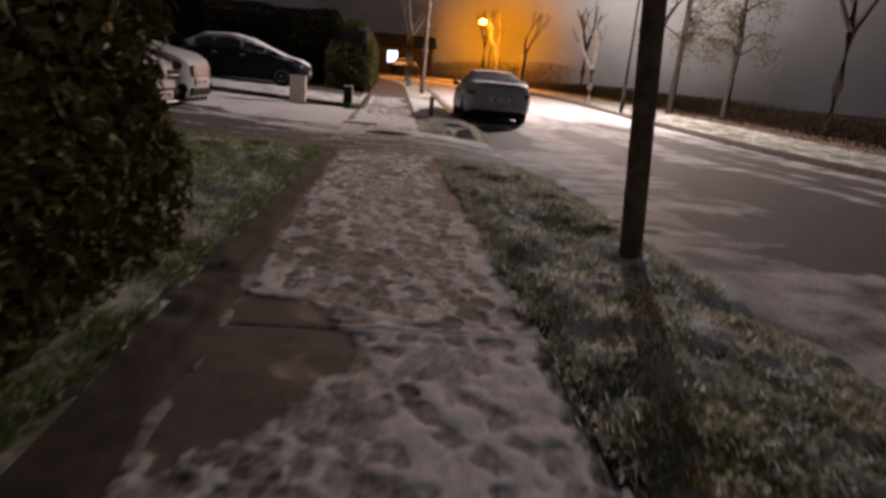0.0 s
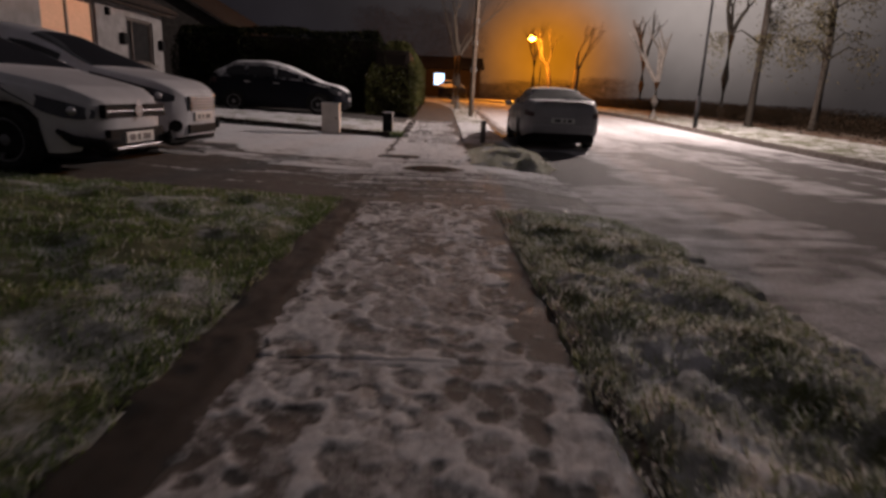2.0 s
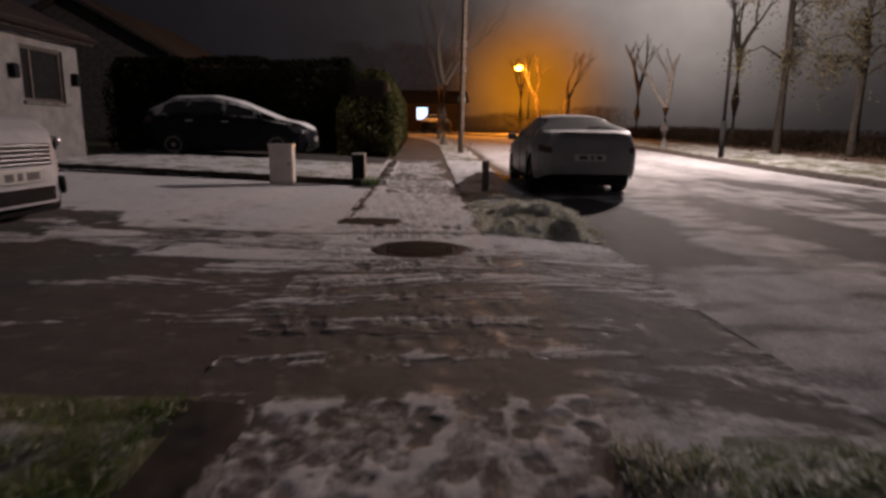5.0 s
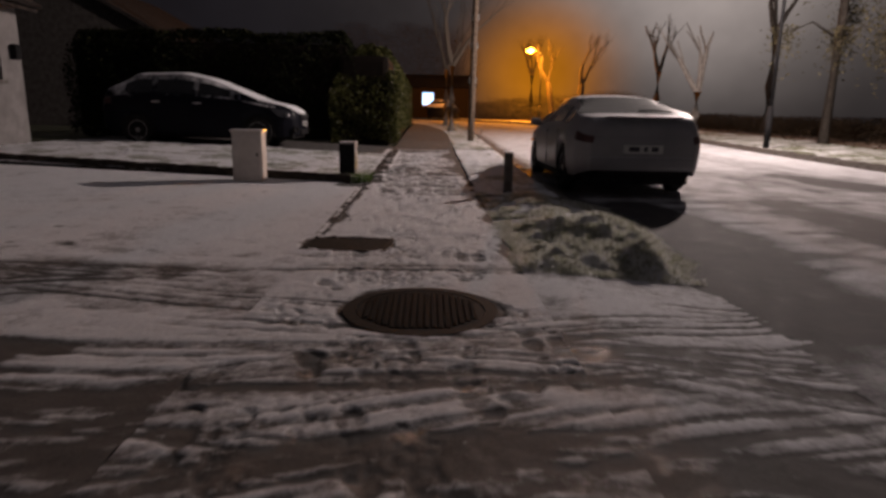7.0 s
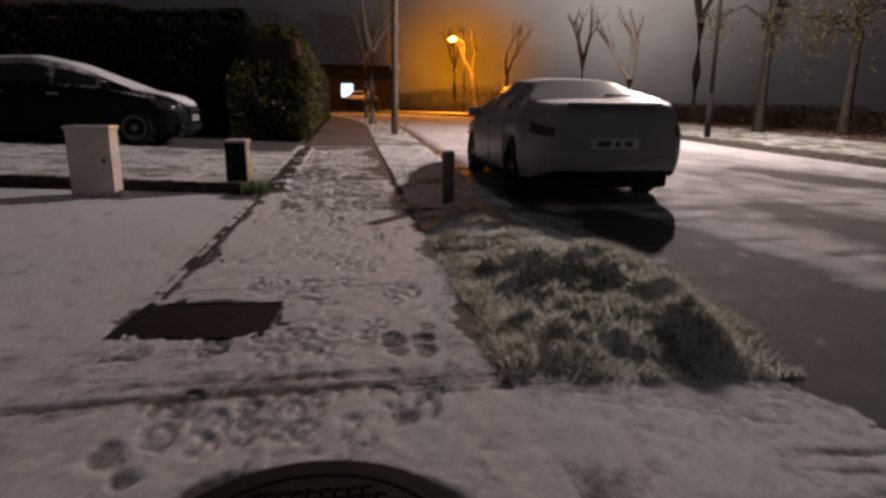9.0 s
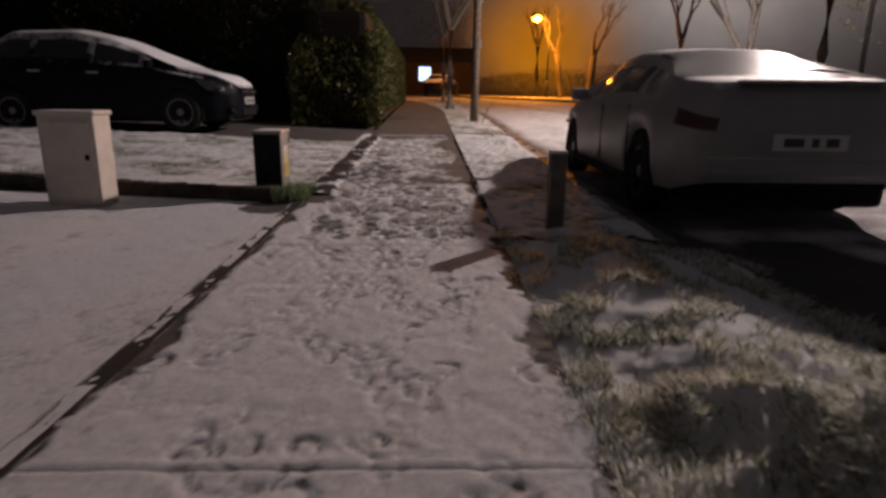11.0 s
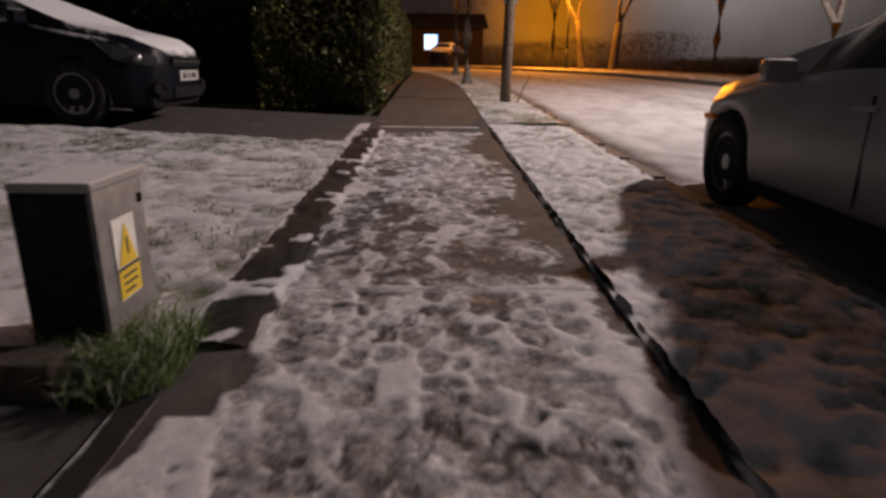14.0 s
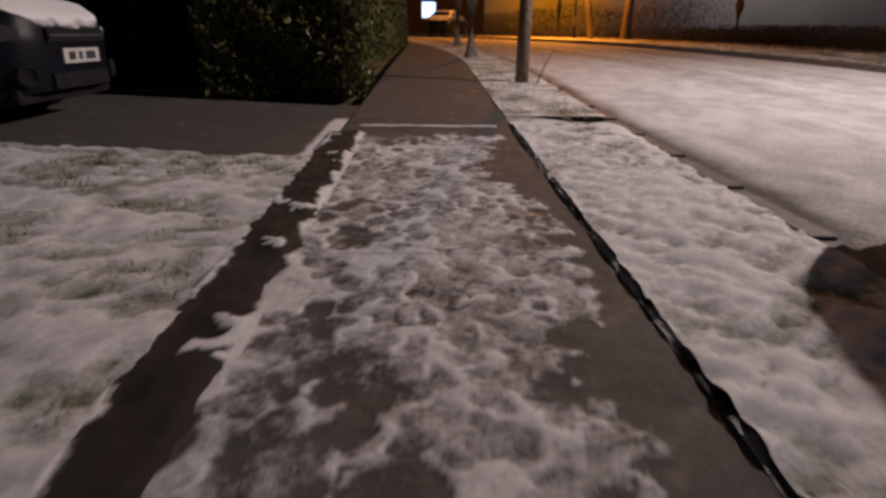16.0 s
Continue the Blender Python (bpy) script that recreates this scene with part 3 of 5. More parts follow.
M_CHROME = shine("chrome", (0.6, 0.6, 0.62), 0.3, 1.0)
M_LENS = shine("headlight_lens", (0.06, 0.062, 0.07), 0.06, 0.3)
M_TAIL = shine("red_tail_lens", (0.06, 0.025, 0.024), 0.3)
M_AMBER = shine("amber_lens", (0.8, 0.25, 0.02), 0.2)
M_PLATE = shine("number_plate_white", (0.55, 0.55, 0.53), 0.4)
M_BAR = shine("plate_dark_bars", (0.04, 0.04, 0.05), 0.5)
M_GALV = plain("galvanised_steel", (0.22, 0.22, 0.22), (0.38, 0.38, 0.37), 0.45, 10, 0.6)
M_YELLOW = shine("warning_yellow", (0.80, 0.58, 0.04), 0.45)
M_PAPER = shine("white_label", (0.75, 0.75, 0.72), 0.5)
M_CABINET = plain("cream_cabinet_paint", (0.50, 0.46, 0.42), (0.62, 0.58, 0.53), 0.55, 5)
M_IRON = plain("cast_iron", (0.004, 0.0035, 0.003), (0.016, 0.013, 0.010), 0.85, 18, 0.1, 0.5)
M_WALL = plain("dark_damp_wall", (0.03, 0.026, 0.022), (0.08, 0.07, 0.06), 0.85, 7, relief=0.7)
M_ROOF = plain("dark_roof_tile", (0.02, 0.018, 0.018), (0.05, 0.045, 0.042), 0.9, 6)
M_BARK = plain("grey_bark", (0.09, 0.075, 0.06), (0.20, 0.175, 0.15), 0.9, 9, relief=0.8)
M_PALEBARK = plain("pale_smooth_bark", (0.11, 0.10, 0.088), (0.22, 0.20, 0.18), 0.9, 9, relief=0.6)
# end house wall: darkness put into the colour so it looks unlit
M_UNLIT_WALL = plain("unlit_end_wall", (0.010, 0.008, 0.007), (0.02, 0.015, 0.012), 0.9, 10)
# grey bark dimmed in its colour, so lamp-lit trees sink toward the mist
M_DIMMEDBARK = plain("dimmed_bark", (0.03, 0.026, 0.022), (0.06, 0.052, 0.044), 0.9, 9, relief=0.8)
M_DARKMETAL = plain("dark_painted_steel", (0.014, 0.014, 0.015), (0.028, 0.028, 0.03), 0.85, 8)
M_UPVC = plain("white_window_frame", (0.6, 0.6, 0.6), (0.72, 0.72, 0.72), 0.35, 6)
M_FRAME = plain("brown_window_frame", (0.06, 0.045, 0.035), (0.11, 0.085, 0.07), 0.5, 6)
M_DIMPANE = plain("unlit_curtained_pane", (0.012, 0.012, 0.013), (0.022, 0.021, 0.021), 0.85, 6)
M_CURTAIN = shine("peach_curtain", (0.75, 0.42, 0.26), 0.8, emit=0.045)
M_LITPANE = shine("cold_lit_pane", (0.36, 0.60, 1.0), 0.3, emit=2.6)
M_LAMPW = shine("white_lamp_glass", (1.0, 0.88, 0.8), 0.3, emit=60.0)
M_LAMPO = shine("sodium_lamp_glass", (1.0, 0.36, 0.03), 0.3, emit=45.0)


def leafy(name, stops):
    def build(nt, bsdf):
        geo = nt.nodes.new("ShaderNodeNewGeometry")
        nt.links.new(ramp(nt, geo.outputs["Random Per Island"], stops), bsdf.inputs["Base Color"])
        bsdf.inputs["Roughness"].default_value = 0.9
        bsdf.inputs["Specular IOR Level"].default_value = 0.1
    return material(name, build)


M_HEDGE = leafy("hedge_leaf", [(0.0, (0.03, 0.036, 0.012)), (0.6, (0.075, 0.080, 0.027)), (0.95, (0.15, 0.14, 0.05)), (1.0, (0.34, 0.34, 0.28))])
# darker copy of the hedge leaf: the shade behind the car is painted in
M_SHADEDHEDGE = leafy("hedge_leaf_shade_painted", [(0.0, (0.006, 0.008, 0.003)), (0.7, (0.014, 0.017, 0.006)), (1.0, (0.035, 0.036, 0.018))])
M_SHRUB = leafy("shrub_leaf", [(0.0, (0.08, 0.07, 0.025)), (0.5, (0.16, 0.14, 0.05)), (1.0, (0.30, 0.26, 0.12))])
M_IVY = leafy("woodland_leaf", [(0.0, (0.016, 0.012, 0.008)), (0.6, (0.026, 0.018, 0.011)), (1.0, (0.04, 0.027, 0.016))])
M_YELLOWLEAF = leafy("yellowed_leaf", [(0.0, (0.045, 0.039, 0.022)), (0.7, (0.085, 0.073, 0.04)), (1.0, (0.17, 0.145, 0.08))])
M_TWIG = leafy("bare_twig", [(0.0, (0.05, 0.04, 0.03)), (1.0, (0.12, 0.10, 0.08))])


def empty(name, x, y, z=None, turn=0.0):
    ob = new(name)
    ob.empty_display_size = 0.2
    ob.matrix_basis = pose(x, y, float(land(x, y)) if z is None else z, 0, 0, turn)
    return ob


# ---- cars ----
def lathe(bm, profile, n=28):
    """Turns (radius, y) pairs round the y axis."""
    rings = [[bm.verts.new((r * math.cos(2 * math.pi * i / n), y, r * math.sin(2 * math.pi * i / n))) for i in range(n)] for r, y in profile]
    for a, b in zip(rings, rings[1:]):
        for i in range(n):
            bm.faces.new((a[i], a[(i + 1) % n], b[(i + 1) % n], b[i]))
    return rings


def wheel(parent, x, side, radius, half, spokes):
    """side: +1 or -1, the way its face looks along y."""
    hub = new("wheel")
    hub.parent = parent
    hub.matrix_basis = pose(x, side * half, radius, 0, 0, 0 if side > 0 else 180)
    bm = bmesh.new()
    r = radius
    lathe(bm, [(r * 0.66, -0.10), (r * 0.93, -0.10), (r, -0.07), (r, 0.07), (r * 0.93, 0.10), (r * 0.68, 0.095), (r * 0.66, 0.05)])
    part("tyre", bm, M_TYRE, hub, smooth_faces=True)
    bm = bmesh.new()
    lathe(bm, [(r * 0.66, -0.06), (r * 0.66, 0.075), (r * 0.60, 0.075), (r * 0.58, 0.02)])
    for k in range(spokes):
        a = 2 * math.pi * k / spokes
        g = box(bm, (r * 0.10, 0.035, -0.022), (r * 0.62, 0.062, 0.022), 0.006)
        bmesh.ops.rotate(bm, cent=(0, 0, 0), matrix=Matrix.Rotation(a, 3, "Y"), verts=[v for v in g if v.is_valid])
    lathe(bm, [(0.001, 0.07), (r * 0.17, 0.066), (r * 0.18, 0.03)], 14)
    part("rim", bm, M_ALLOY, hub)
    bm = bmesh.new()
    lathe(bm, [(r * 0.62, 0.0), (0.001, 0.0)], 20)
    part("brake_disc", bm, M_TRIM, hub)


NOSE_S, NOSE_W = (0, 0.04, 0.12, 0.3, 0.5, 0.8), (0.40, 0.57, 0.73, 0.88, 0.955, 1.0)


def car(name, x, y, z, turn, spec, paint, glass_front, glass_rear, label):
    """A car built round its own axes: nose at +x, the ground at z = 0; spec holds its outline."""
    root = empty(name, x, y, z, turn)
    tagged(root, label, "car")
    L, W, sill = spec["length"], spec["width"], 0.20
    sx, sz = zip(*spec["top"])
    fw, rw, wr = spec["front_axle"], spec["rear_axle"], spec["wheel"]
    s = np.unique(np.concatenate([steps(0, 0.3, 0.03), steps(0.3, L - 0.3, 0.05), steps(L - 0.3, L, 0.03)]))
    raw = np.interp(s, sx, sz)
    top = np.convolve(np.pad(raw, 2, mode="edge"), [0.1, 0.22, 0.36, 0.22, 0.1], "valid")
    plan = np.interp(s, [*NOSE_S, L - 0.6, L - 0.25, L - 0.08, L], [*NOSE_W, 1, 0.94, 0.86, 0.74]) * W / 2
    belt = np.minimum(np.interp(s, [0, 0.5, fw + 0.5, L - 0.5, L], spec["belt"]), top - 0.07)
    bottom = np.full_like(s, sill) + np.interp(s, [0, 0.3, L - 0.35, L], [0.06, 0, 0.06, 0.16])
    for ax in (fw, rw):
        d = np.abs(s - ax)
        bottom = np.maximum(bottom, np.where(d < wr + 0.05, wr + np.sqrt(np.clip((wr + 0.05) ** 2 - d ** 2, 0, None)), 0))
    bottom = np.minimum(bottom, belt - 0.08)
    low = [(0.94, 0.0), (0.985, 0.22), (1.0, 0.5), (0.995, 0.8), (0.965, 1.0)]
    up = [0.05, 0.12, 0.3, 0.48, 0.6, 0.66, 0.74, 0.84, 0.93, 1.0]
    grid = []
    for k in range(len(s)):
        ring = [(plan[k] * a, bottom[k] + (belt[k] - bottom[k]) * b) for a, b in low]
        rise = top[k] - belt[k]
        pinch = 0.24 * smooth(0.15, 0.4, rise) + 0.06
        for v in up:
            if v <= 0.6:
                q = v / 0.6
                ring.append((plan[k] * (0.955 - pinch * q ** 1.2), belt[k] + rise * 0.86 * q))
            else:
                q = (v - 0.6) / 0.4 * math.pi / 2
                ring.append((plan[k] * (0.955 - pinch) * math.cos(q) ** 0.8, belt[k] + rise * (0.86 + 0.14 * math.sin(q))))
        grid.append(ring)
    rows = len(grid[0])
    cowl, roof0, roof1, deck = spec["glass"]
    groups = {}
    for k in range(len(s) - 1):
        m = (s[k] + s[k + 1]) / 2
        for j in range(rows - 1):
            key = "body"
            if j >= 9 and cowl < m < roof0:
                key = "windscreen"
            elif j >= 9 and roof1 < m < deck:
                key = "rear_window"
            elif 6 <= j <= 7 and cowl + 0.45 < m < deck - 0.35 and top[k] - belt[k] > 0.28 and not any(abs(m - q) < 0.045 for q in spec["pillars"]):
                key = "side_window"
            elif j in spec["lamp_rows"] and 0.02 < m < spec["lamp_to"]:
                key = "headlight"
            elif j == 3 and m > L - spec["tail"]:
                key = "tail_light"
            groups.setdefault(key, []).append((k, j))
    mats = {"body": paint, "windscreen": glass_front, "rear_window": glass_rear, "side_window": M_GLASS, "headlight": M_LENS, "tail_light": M_TAIL}
    for key, cells in groups.items():
        for side in ((1, -1) if key in ("side_window", "headlight", "tail_light") else (0,)):
            bm, seen = bmesh.new(), {}

            def vert(k, j, sg):
                at = (k, j, sg if grid[k][j][0] > 1e-4 else 0)
                if at not in seen:
                    w, h = grid[k][j]
                    seen[at] = bm.verts.new((L / 2 - s[k], sg * w, h))
                return seen[at]
            for sg in ((1, -1) if side == 0 else (side,)):
                for k, j in cells:
                    quad = [vert(k, j, sg), vert(k + 1, j, sg), vert(k + 1, j + 1, sg), vert(k, j + 1, sg)]
                    if len(set(quad)) > 2:
                        bm.faces.new(quad if sg < 0 else quad[::-1])
            if key == "body":
                for k in (0, len(s) - 1):
                    for j in range(rows - 2):
                        f = [vert(k, j, 1), vert(k, j, -1), vert(k, j + 1, -1), vert(k, j + 1, 1)]
                        if len(set(f)) == 4:
                            bm.faces.new(f if k else f[::-1])
            bmesh.ops.recalc_face_normals(bm, faces=bm.faces)
            if key == "body":
                flip = sum(f.normal.z for f in bm.faces if f.calc_center_median().z > 0.9) < 0
            else:
                mid = Vector((0, 0, 0.6))
                flip = sum((f.calc_center_median() - mid).dot(f.normal) for f in bm.faces) < 0
            if flip:
                bmesh.ops.reverse_faces(bm, faces=bm.faces)
            part(key, bm, mats[key], root, smooth_faces=True)
    bm = bmesh.new()
    box(bm, (-L / 2 + 0.12, -W / 2 + 0.22, 0.16), (L / 2 - 0.12, W / 2 - 0.22, 0.5), 0.05)
    for ax in (fw, rw):
        for sg in (1, -1):
            c = L / 2 - ax
            box(bm, (c - wr - 0.04, min(sg * 0.45, sg * (W / 2 - 0.05)), wr * 0.6), (c + wr + 0.04, max(sg * 0.45, sg * (W / 2 - 0.05)), 2 * wr + 0.02))
    part("underbody", bm, M_TRIM, root)
    for ax in (fw, rw):
        for sg in (1, -1):
            wheel(root, L / 2 - ax, sg, wr, W / 2 - 0.115, spec["spokes"])
    for sg in (1, -1):
        bm = bmesh.new()
        mx = L / 2 - cowl - 0.38
        bz = float(np.interp(cowl + 0.4, s, belt)) + 0.07
        box(bm, (mx - 0.05, sg * (W / 2 + 0.07) - 0.09, bz - 0.06), (mx + 0.05, sg * (W / 2 + 0.07) + 0.09, bz + 0.07), 0.03)
        box(bm, (mx - 0.02, min(sg * W / 2, sg * (W / 2 - 0.06)) - 0.02, bz - 0.04), (mx + 0.02, max(sg * W / 2, sg * (W / 2 - 0.06)) + 0.02, bz))
        part("wing_mirror", bm, paint, root)
        for hx in spec["pillars"]:
            bm = bmesh.new()
            hz = float(np.interp(hx, s, belt)) - 0.10
            g = L / 2 - hx
            box(bm, (g - 0.04, sg * (W / 2 - 0.006) - 0.014, hz - 0.014), (g + 0.14, sg * (W / 2 - 0.006) + 0.014, hz + 0.014), 0.006)
            part("door_handle", bm, M_CHROME if spec.get("bright") else paint, root)
            bm = bmesh.new()
            box(bm, (g - 0.006, sg * (W / 2 - 0.004) - 0.006, sill + 0.12), (g + 0.002, sg * (W / 2 - 0.004) + 0.006, hz + 0.06))
            part("door_gap", bm, M_TRIM, root)
    return root


def plate(parent, x, z, out):
    """A number plate of plain bars; out is +1 at the nose, -1 at the tail."""
    bm = bmesh.new()
    box(bm, (x - 0.012, -0.26, z - 0.055), (x + 0.012, 0.26, z + 0.055), 0.004)
    p = part("number_plate", bm, M_PLATE, parent)
    for k, w in enumerate((0.09, 0.05, 0.14)):
        bm = bmesh.new()
        c = (-0.15, -0.03, 0.12)[k]
        box(bm, (x + out * 0.013 - 0.002, c - w / 2, z - 0.03), (x + out * 0.013 + 0.002, c + w / 2, z + 0.03))
        part("bar", bm, M_BAR, p)


def headlight(root, L, W, z0, z1, back):
    """Swept headlights wrapped round the front corners."""
    for sg in (1, -1):
        bm = bmesh.new()
        half = W / 2
        low = [(s, float(np.interp(s, NOSE_S, NOSE_W)), z) for s, z in ((0.08, z0), (0.16, z0 - 0.015), (0.28, z0 + 0.005), (0.42, z0 + 0.05), (back, z1 + 0.055))]
        high = [(s, float(np.interp(s, NOSE_S, NOSE_W)) - 0.012, z) for s, z in ((0.08, z0 + 0.07), (0.16, z0 + 0.11), (0.28, z0 + 0.155), (0.42, z0 + 0.19), (back, z1 + 0.085))]
        lo = [bm.verts.new((L / 2 - s, sg * (half * w + 0.016), z)) for s, w, z in low]
        hi = [bm.verts.new((L / 2 - s, sg * (half * w + 0.012), z)) for s, w, z in high]
        for k in range(4):
            bm.faces.new((lo[k], lo[k + 1], hi[k + 1], hi[k]))
        bmesh.ops.recalc_face_normals(bm, faces=bm.faces)
        bmesh.ops.solidify(bm, geom=bm.faces[:], thickness=0.03)
        h = part("headlight", bm, M_LENS, root, "dark swept headlight")
        bm = bmesh.new()
        g = bmesh.ops.create_uvsphere(bm, u_segments=14, v_segments=8, radius=0.045)["verts"]
        bmesh.ops.translate(bm, verts=g, vec=(L / 2 - 0.2, sg * (half * 0.84 + 0.016), z0 + 0.065))
        part("reflector", bm, M_CHROME, h, smooth_faces=True)


def front_bits(root, L, grille, intake, slats, badge):
    """Grille, lower intake and badge on a car's nose; each (low, high, half width)."""
    for nm, (lo, hi, hw), mat in (("grille", grille, M_TRIM), ("intake", intake, M_TRIM)):
        bm = bmesh.new()
        box(bm, (L / 2 - 0.05, -hw, lo), (L / 2 + 0.012, hw, hi), 0.01)
        g = part(nm, bm, mat, root)
        if nm == "grille":
            for k in range(slats):
                bm = bmesh.new()
                z = lo + (k + 0.5) * (hi - lo) / slats
                box(bm, (L / 2 + 0.008, -hw + 0.02, z - 0.008), (L / 2 + 0.022, hw - 0.02, z + 0.008), 0.003)
                part("slat", bm, M_ALLOY, g)
    for sg in (1, -1):
        bm = bmesh.new()
        at = pose(L / 2 - 0.075, sg * 0.60, intake[0] + 0.11, 0, 0, sg * 38)
        if badge:
            # a swept slot, thin at its outer end
            pts = [(0.05, -0.20 * sg, -0.035), (0.035, -0.02 * sg, -0.06), (0.0, 0.20 * sg, -0.02), (-0.05, 0.32 * sg, 0.07)]
            tube(bm, pts, [0.035, 0.055, 0.05, 0.02], 8)
            bmesh.ops.transform(bm, matrix=at, verts=bm.verts[:])
        else:
            lathe(bm, [(0.001, 0.0), (0.055, 0.0), (0.062, 0.012), (0.075, 0.012), (0.08, -0.03)], 18)
            bmesh.ops.transform(bm, matrix=at @ pose(0.02, 0, 0, 0, 0, -90), verts=bm.verts[:])
        part("fog_lamp_recess", bm, M_TRIM, root, smooth_faces=True)
    if badge:
        bm = bmesh.new()
        v = [bm.verts.new(p) for p in ((L / 2 + 0.03, 0, badge + 0.12), (L / 2 + 0.03, 0.08, badge), (L / 2 + 0.03, 0, badge - 0.12), (L / 2 + 0.03, -0.08, badge))]
        bm.faces.new(v)
        bmesh.ops.solidify(bm, geom=bm.faces[:], thickness=0.02)
        part("badge", bm, M_CHROME, root)


SEDAN = dict(length=4.5, width=1.80, front_axle=0.86, rear_axle=3.52, wheel=0.32, spokes=7, belt=(0.60, 0.76, 0.88, 0.92, 0.80), lamp_rows=(3, 4), lamp_to=0.35, tail=0.30,
             top=[(0, 0.62), (0.06, 0.72), (0.35, 0.84), (1.2, 0.98), (1.95, 1.36), (2.5, 1.40), (3.05, 1.36), (4.08, 1.09), (4.36, 1.07), (4.46, 1.01), (4.5, 0.88)], glass=(1.22, 1.95, 3.06, 4.04), pillars=(2.35, 3.25))
sz0 = float(land(2.85, 18.4)) - 0.10
sedan = car("sedan", 2.85, 18.45, sz0, 89, SEDAN, M_GREY_CAR, M_FROSTED_GLASS, M_REARGLASS, "silver-grey sedan with frosted windows parked at the kerb")
plate(sedan, -2.255, 0.64, -1)
bm = bmesh.new()
box(bm, (-2.27, -0.70, 0.38), (-2.16, 0.70, 0.54), 0.04)
part("rear_bumper", bm, M_GREY_CAR, sedan)
bm = bmesh.new()
box(bm, (-2.24, -0.52, 0.32), (-2.14, 0.52, 0.38), 0.02)
part("bumper_valance", bm, M_TRIM, sedan)
bm = bmesh.new()
tube(bm, [(-1.78, -0.05, 1.135), (-1.76, -0.25, 1.145), (-1.74, -0.52, 1.13)], [0.016, 0.012, 0.008], 6)
part("rear_wiper", bm, M_TRIM, sedan)
bm = bmesh.new()
box(bm, (-2.24, -0.50, 1.035), (-2.12, 0.50, 1.06), 0.01)
part("boot_lip", bm, M_GREY_CAR, sedan)
for sg in (1, -1):
    bm = bmesh.new()
    box(bm, (-1.55 + 2.5, sg * 0.895 - 0.02, 0.2), (-1.55 + 0.2, sg * 0.895 + 0.02, 0.27), 0.01)
    part("side_skirt", bm, M_TRIM, sedan)
bm = bmesh.new()
box(bm, (1.62, 0.80, 0.60), (1.78, 0.885, 0.64), 0.01)
part("side_repeater", bm, M_AMBER, sedan, "small amber side lamp")

HATCH = dict(length=4.06, width=1.74, front_axle=0.82, rear_axle=3.40, wheel=0.31, spokes=5, belt=(0.62, 0.80, 0.94, 1.02, 0.98), lamp_rows=(), lamp_to=0.62, tail=0.30,
             top=[(0, 0.60), (0.05, 0.70), (0.3, 0.83), (1.05, 0.98), (1.85, 1.36), (2.4, 1.44), (3.3, 1.40), (3.9, 1.05), (4.06, 0.86)], glass=(1.08, 1.85, 3.25, 3.85), pillars=(2.2, 3.05))
A = math.radians(-4)


def nose_at(x, y, L):
    """The car's middle, for a nose at a place and the forecourt's slant."""
    return x - L / 2 * math.cos(A), y - L / 2 * math.sin(A)


hx, hy = nose_at(-3.1, 8.85, 4.06)
hatch = car("hatchback", hx, hy, float(land(hx, hy)) - 0.02, -4, HATCH, M_WHITE_CAR, M_GLASS, M_GLASS, "white hatchback with diamond badge parked on the forecourt")
plate(hatch, 2.045, 0.33, 1)
front_bits(hatch, 4.06, (0.53, 0.66, 0.56), (0.24, 0.42, 0.50), 1, 0.60)
headlight(hatch, 4.06, 1.74, 0.53, 0.76, 0.85)
bm = bmesh.new()
box(bm, (1.97, -0.42, 0.215), (2.05, 0.42, 0.245), 0.008)
part("bumper_strip", bm, M_ALLOY, hatch)

MPV = dict(length=4.15, width=1.77, front_axle=0.80, rear_axle=3.35, wheel=0.31, spokes=6, belt=(0.66, 0.86, 1.0, 1.05, 1.0), lamp_rows=(), lamp_to=0.72, tail=0.28,
           top=[(0, 0.72), (0.05, 0.84), (0.3, 0.97), (0.95, 1.08), (1.9, 1.52), (2.5, 1.62), (3.5, 1.58), (3.95, 1.25), (4.15, 0.95)], glass=(0.98, 1.9, 3.5, 3.95), pillars=(2.2, 3.1))
mx, my = nose_at(-3.2, 10.9, 4.15)
mpv = car("compact_mpv", mx, my, float(land(mx, my)) - 0.03, -4, MPV, M_WHITE_CAR, M_GLASS, M_GLASS, "white compact car with slatted grille parked on the forecourt")
plate(mpv, 2.09, 0.50, 1)
front_bits(mpv, 4.15, (0.58, 0.76, 0.38), (0.28, 0.40, 0.40), 5, 0)
headlight(mpv, 4.15, 1.77, 0.70, 0.94, 0.98)

VAN = dict(MPV, length=4.3, front_axle=0.86, rear_axle=3.5, wheel=0.32, spokes=10, lamp_to=0.5, bright=True,
           top=[(0, 0.66), (0.05, 0.78), (0.3, 0.92), (0.85, 1.03), (1.9, 1.48), (2.5, 1.61), (3.5, 1.58), (4.1, 1.25), (4.3, 0.95)], glass=(0.86, 1.95, 3.6, 4.1))
van = car("people_carrier", -5.09, 22.88, float(land(-4.4, 23.1)) - 0.02, 0, VAN, M_BLACK_CAR, M_SNOWED_GLASS, M_GLASS, "black people carrier with snow on bonnet and windscreen")
plate(van, 2.165, 0.50, 1)
front_bits(van, 4.3, (0.60, 0.70, 0.4), (0.26, 0.38, 0.4), 1, 0)
headlight(van, 4.3, 1.77, 0.62, 0.80, 0.6)

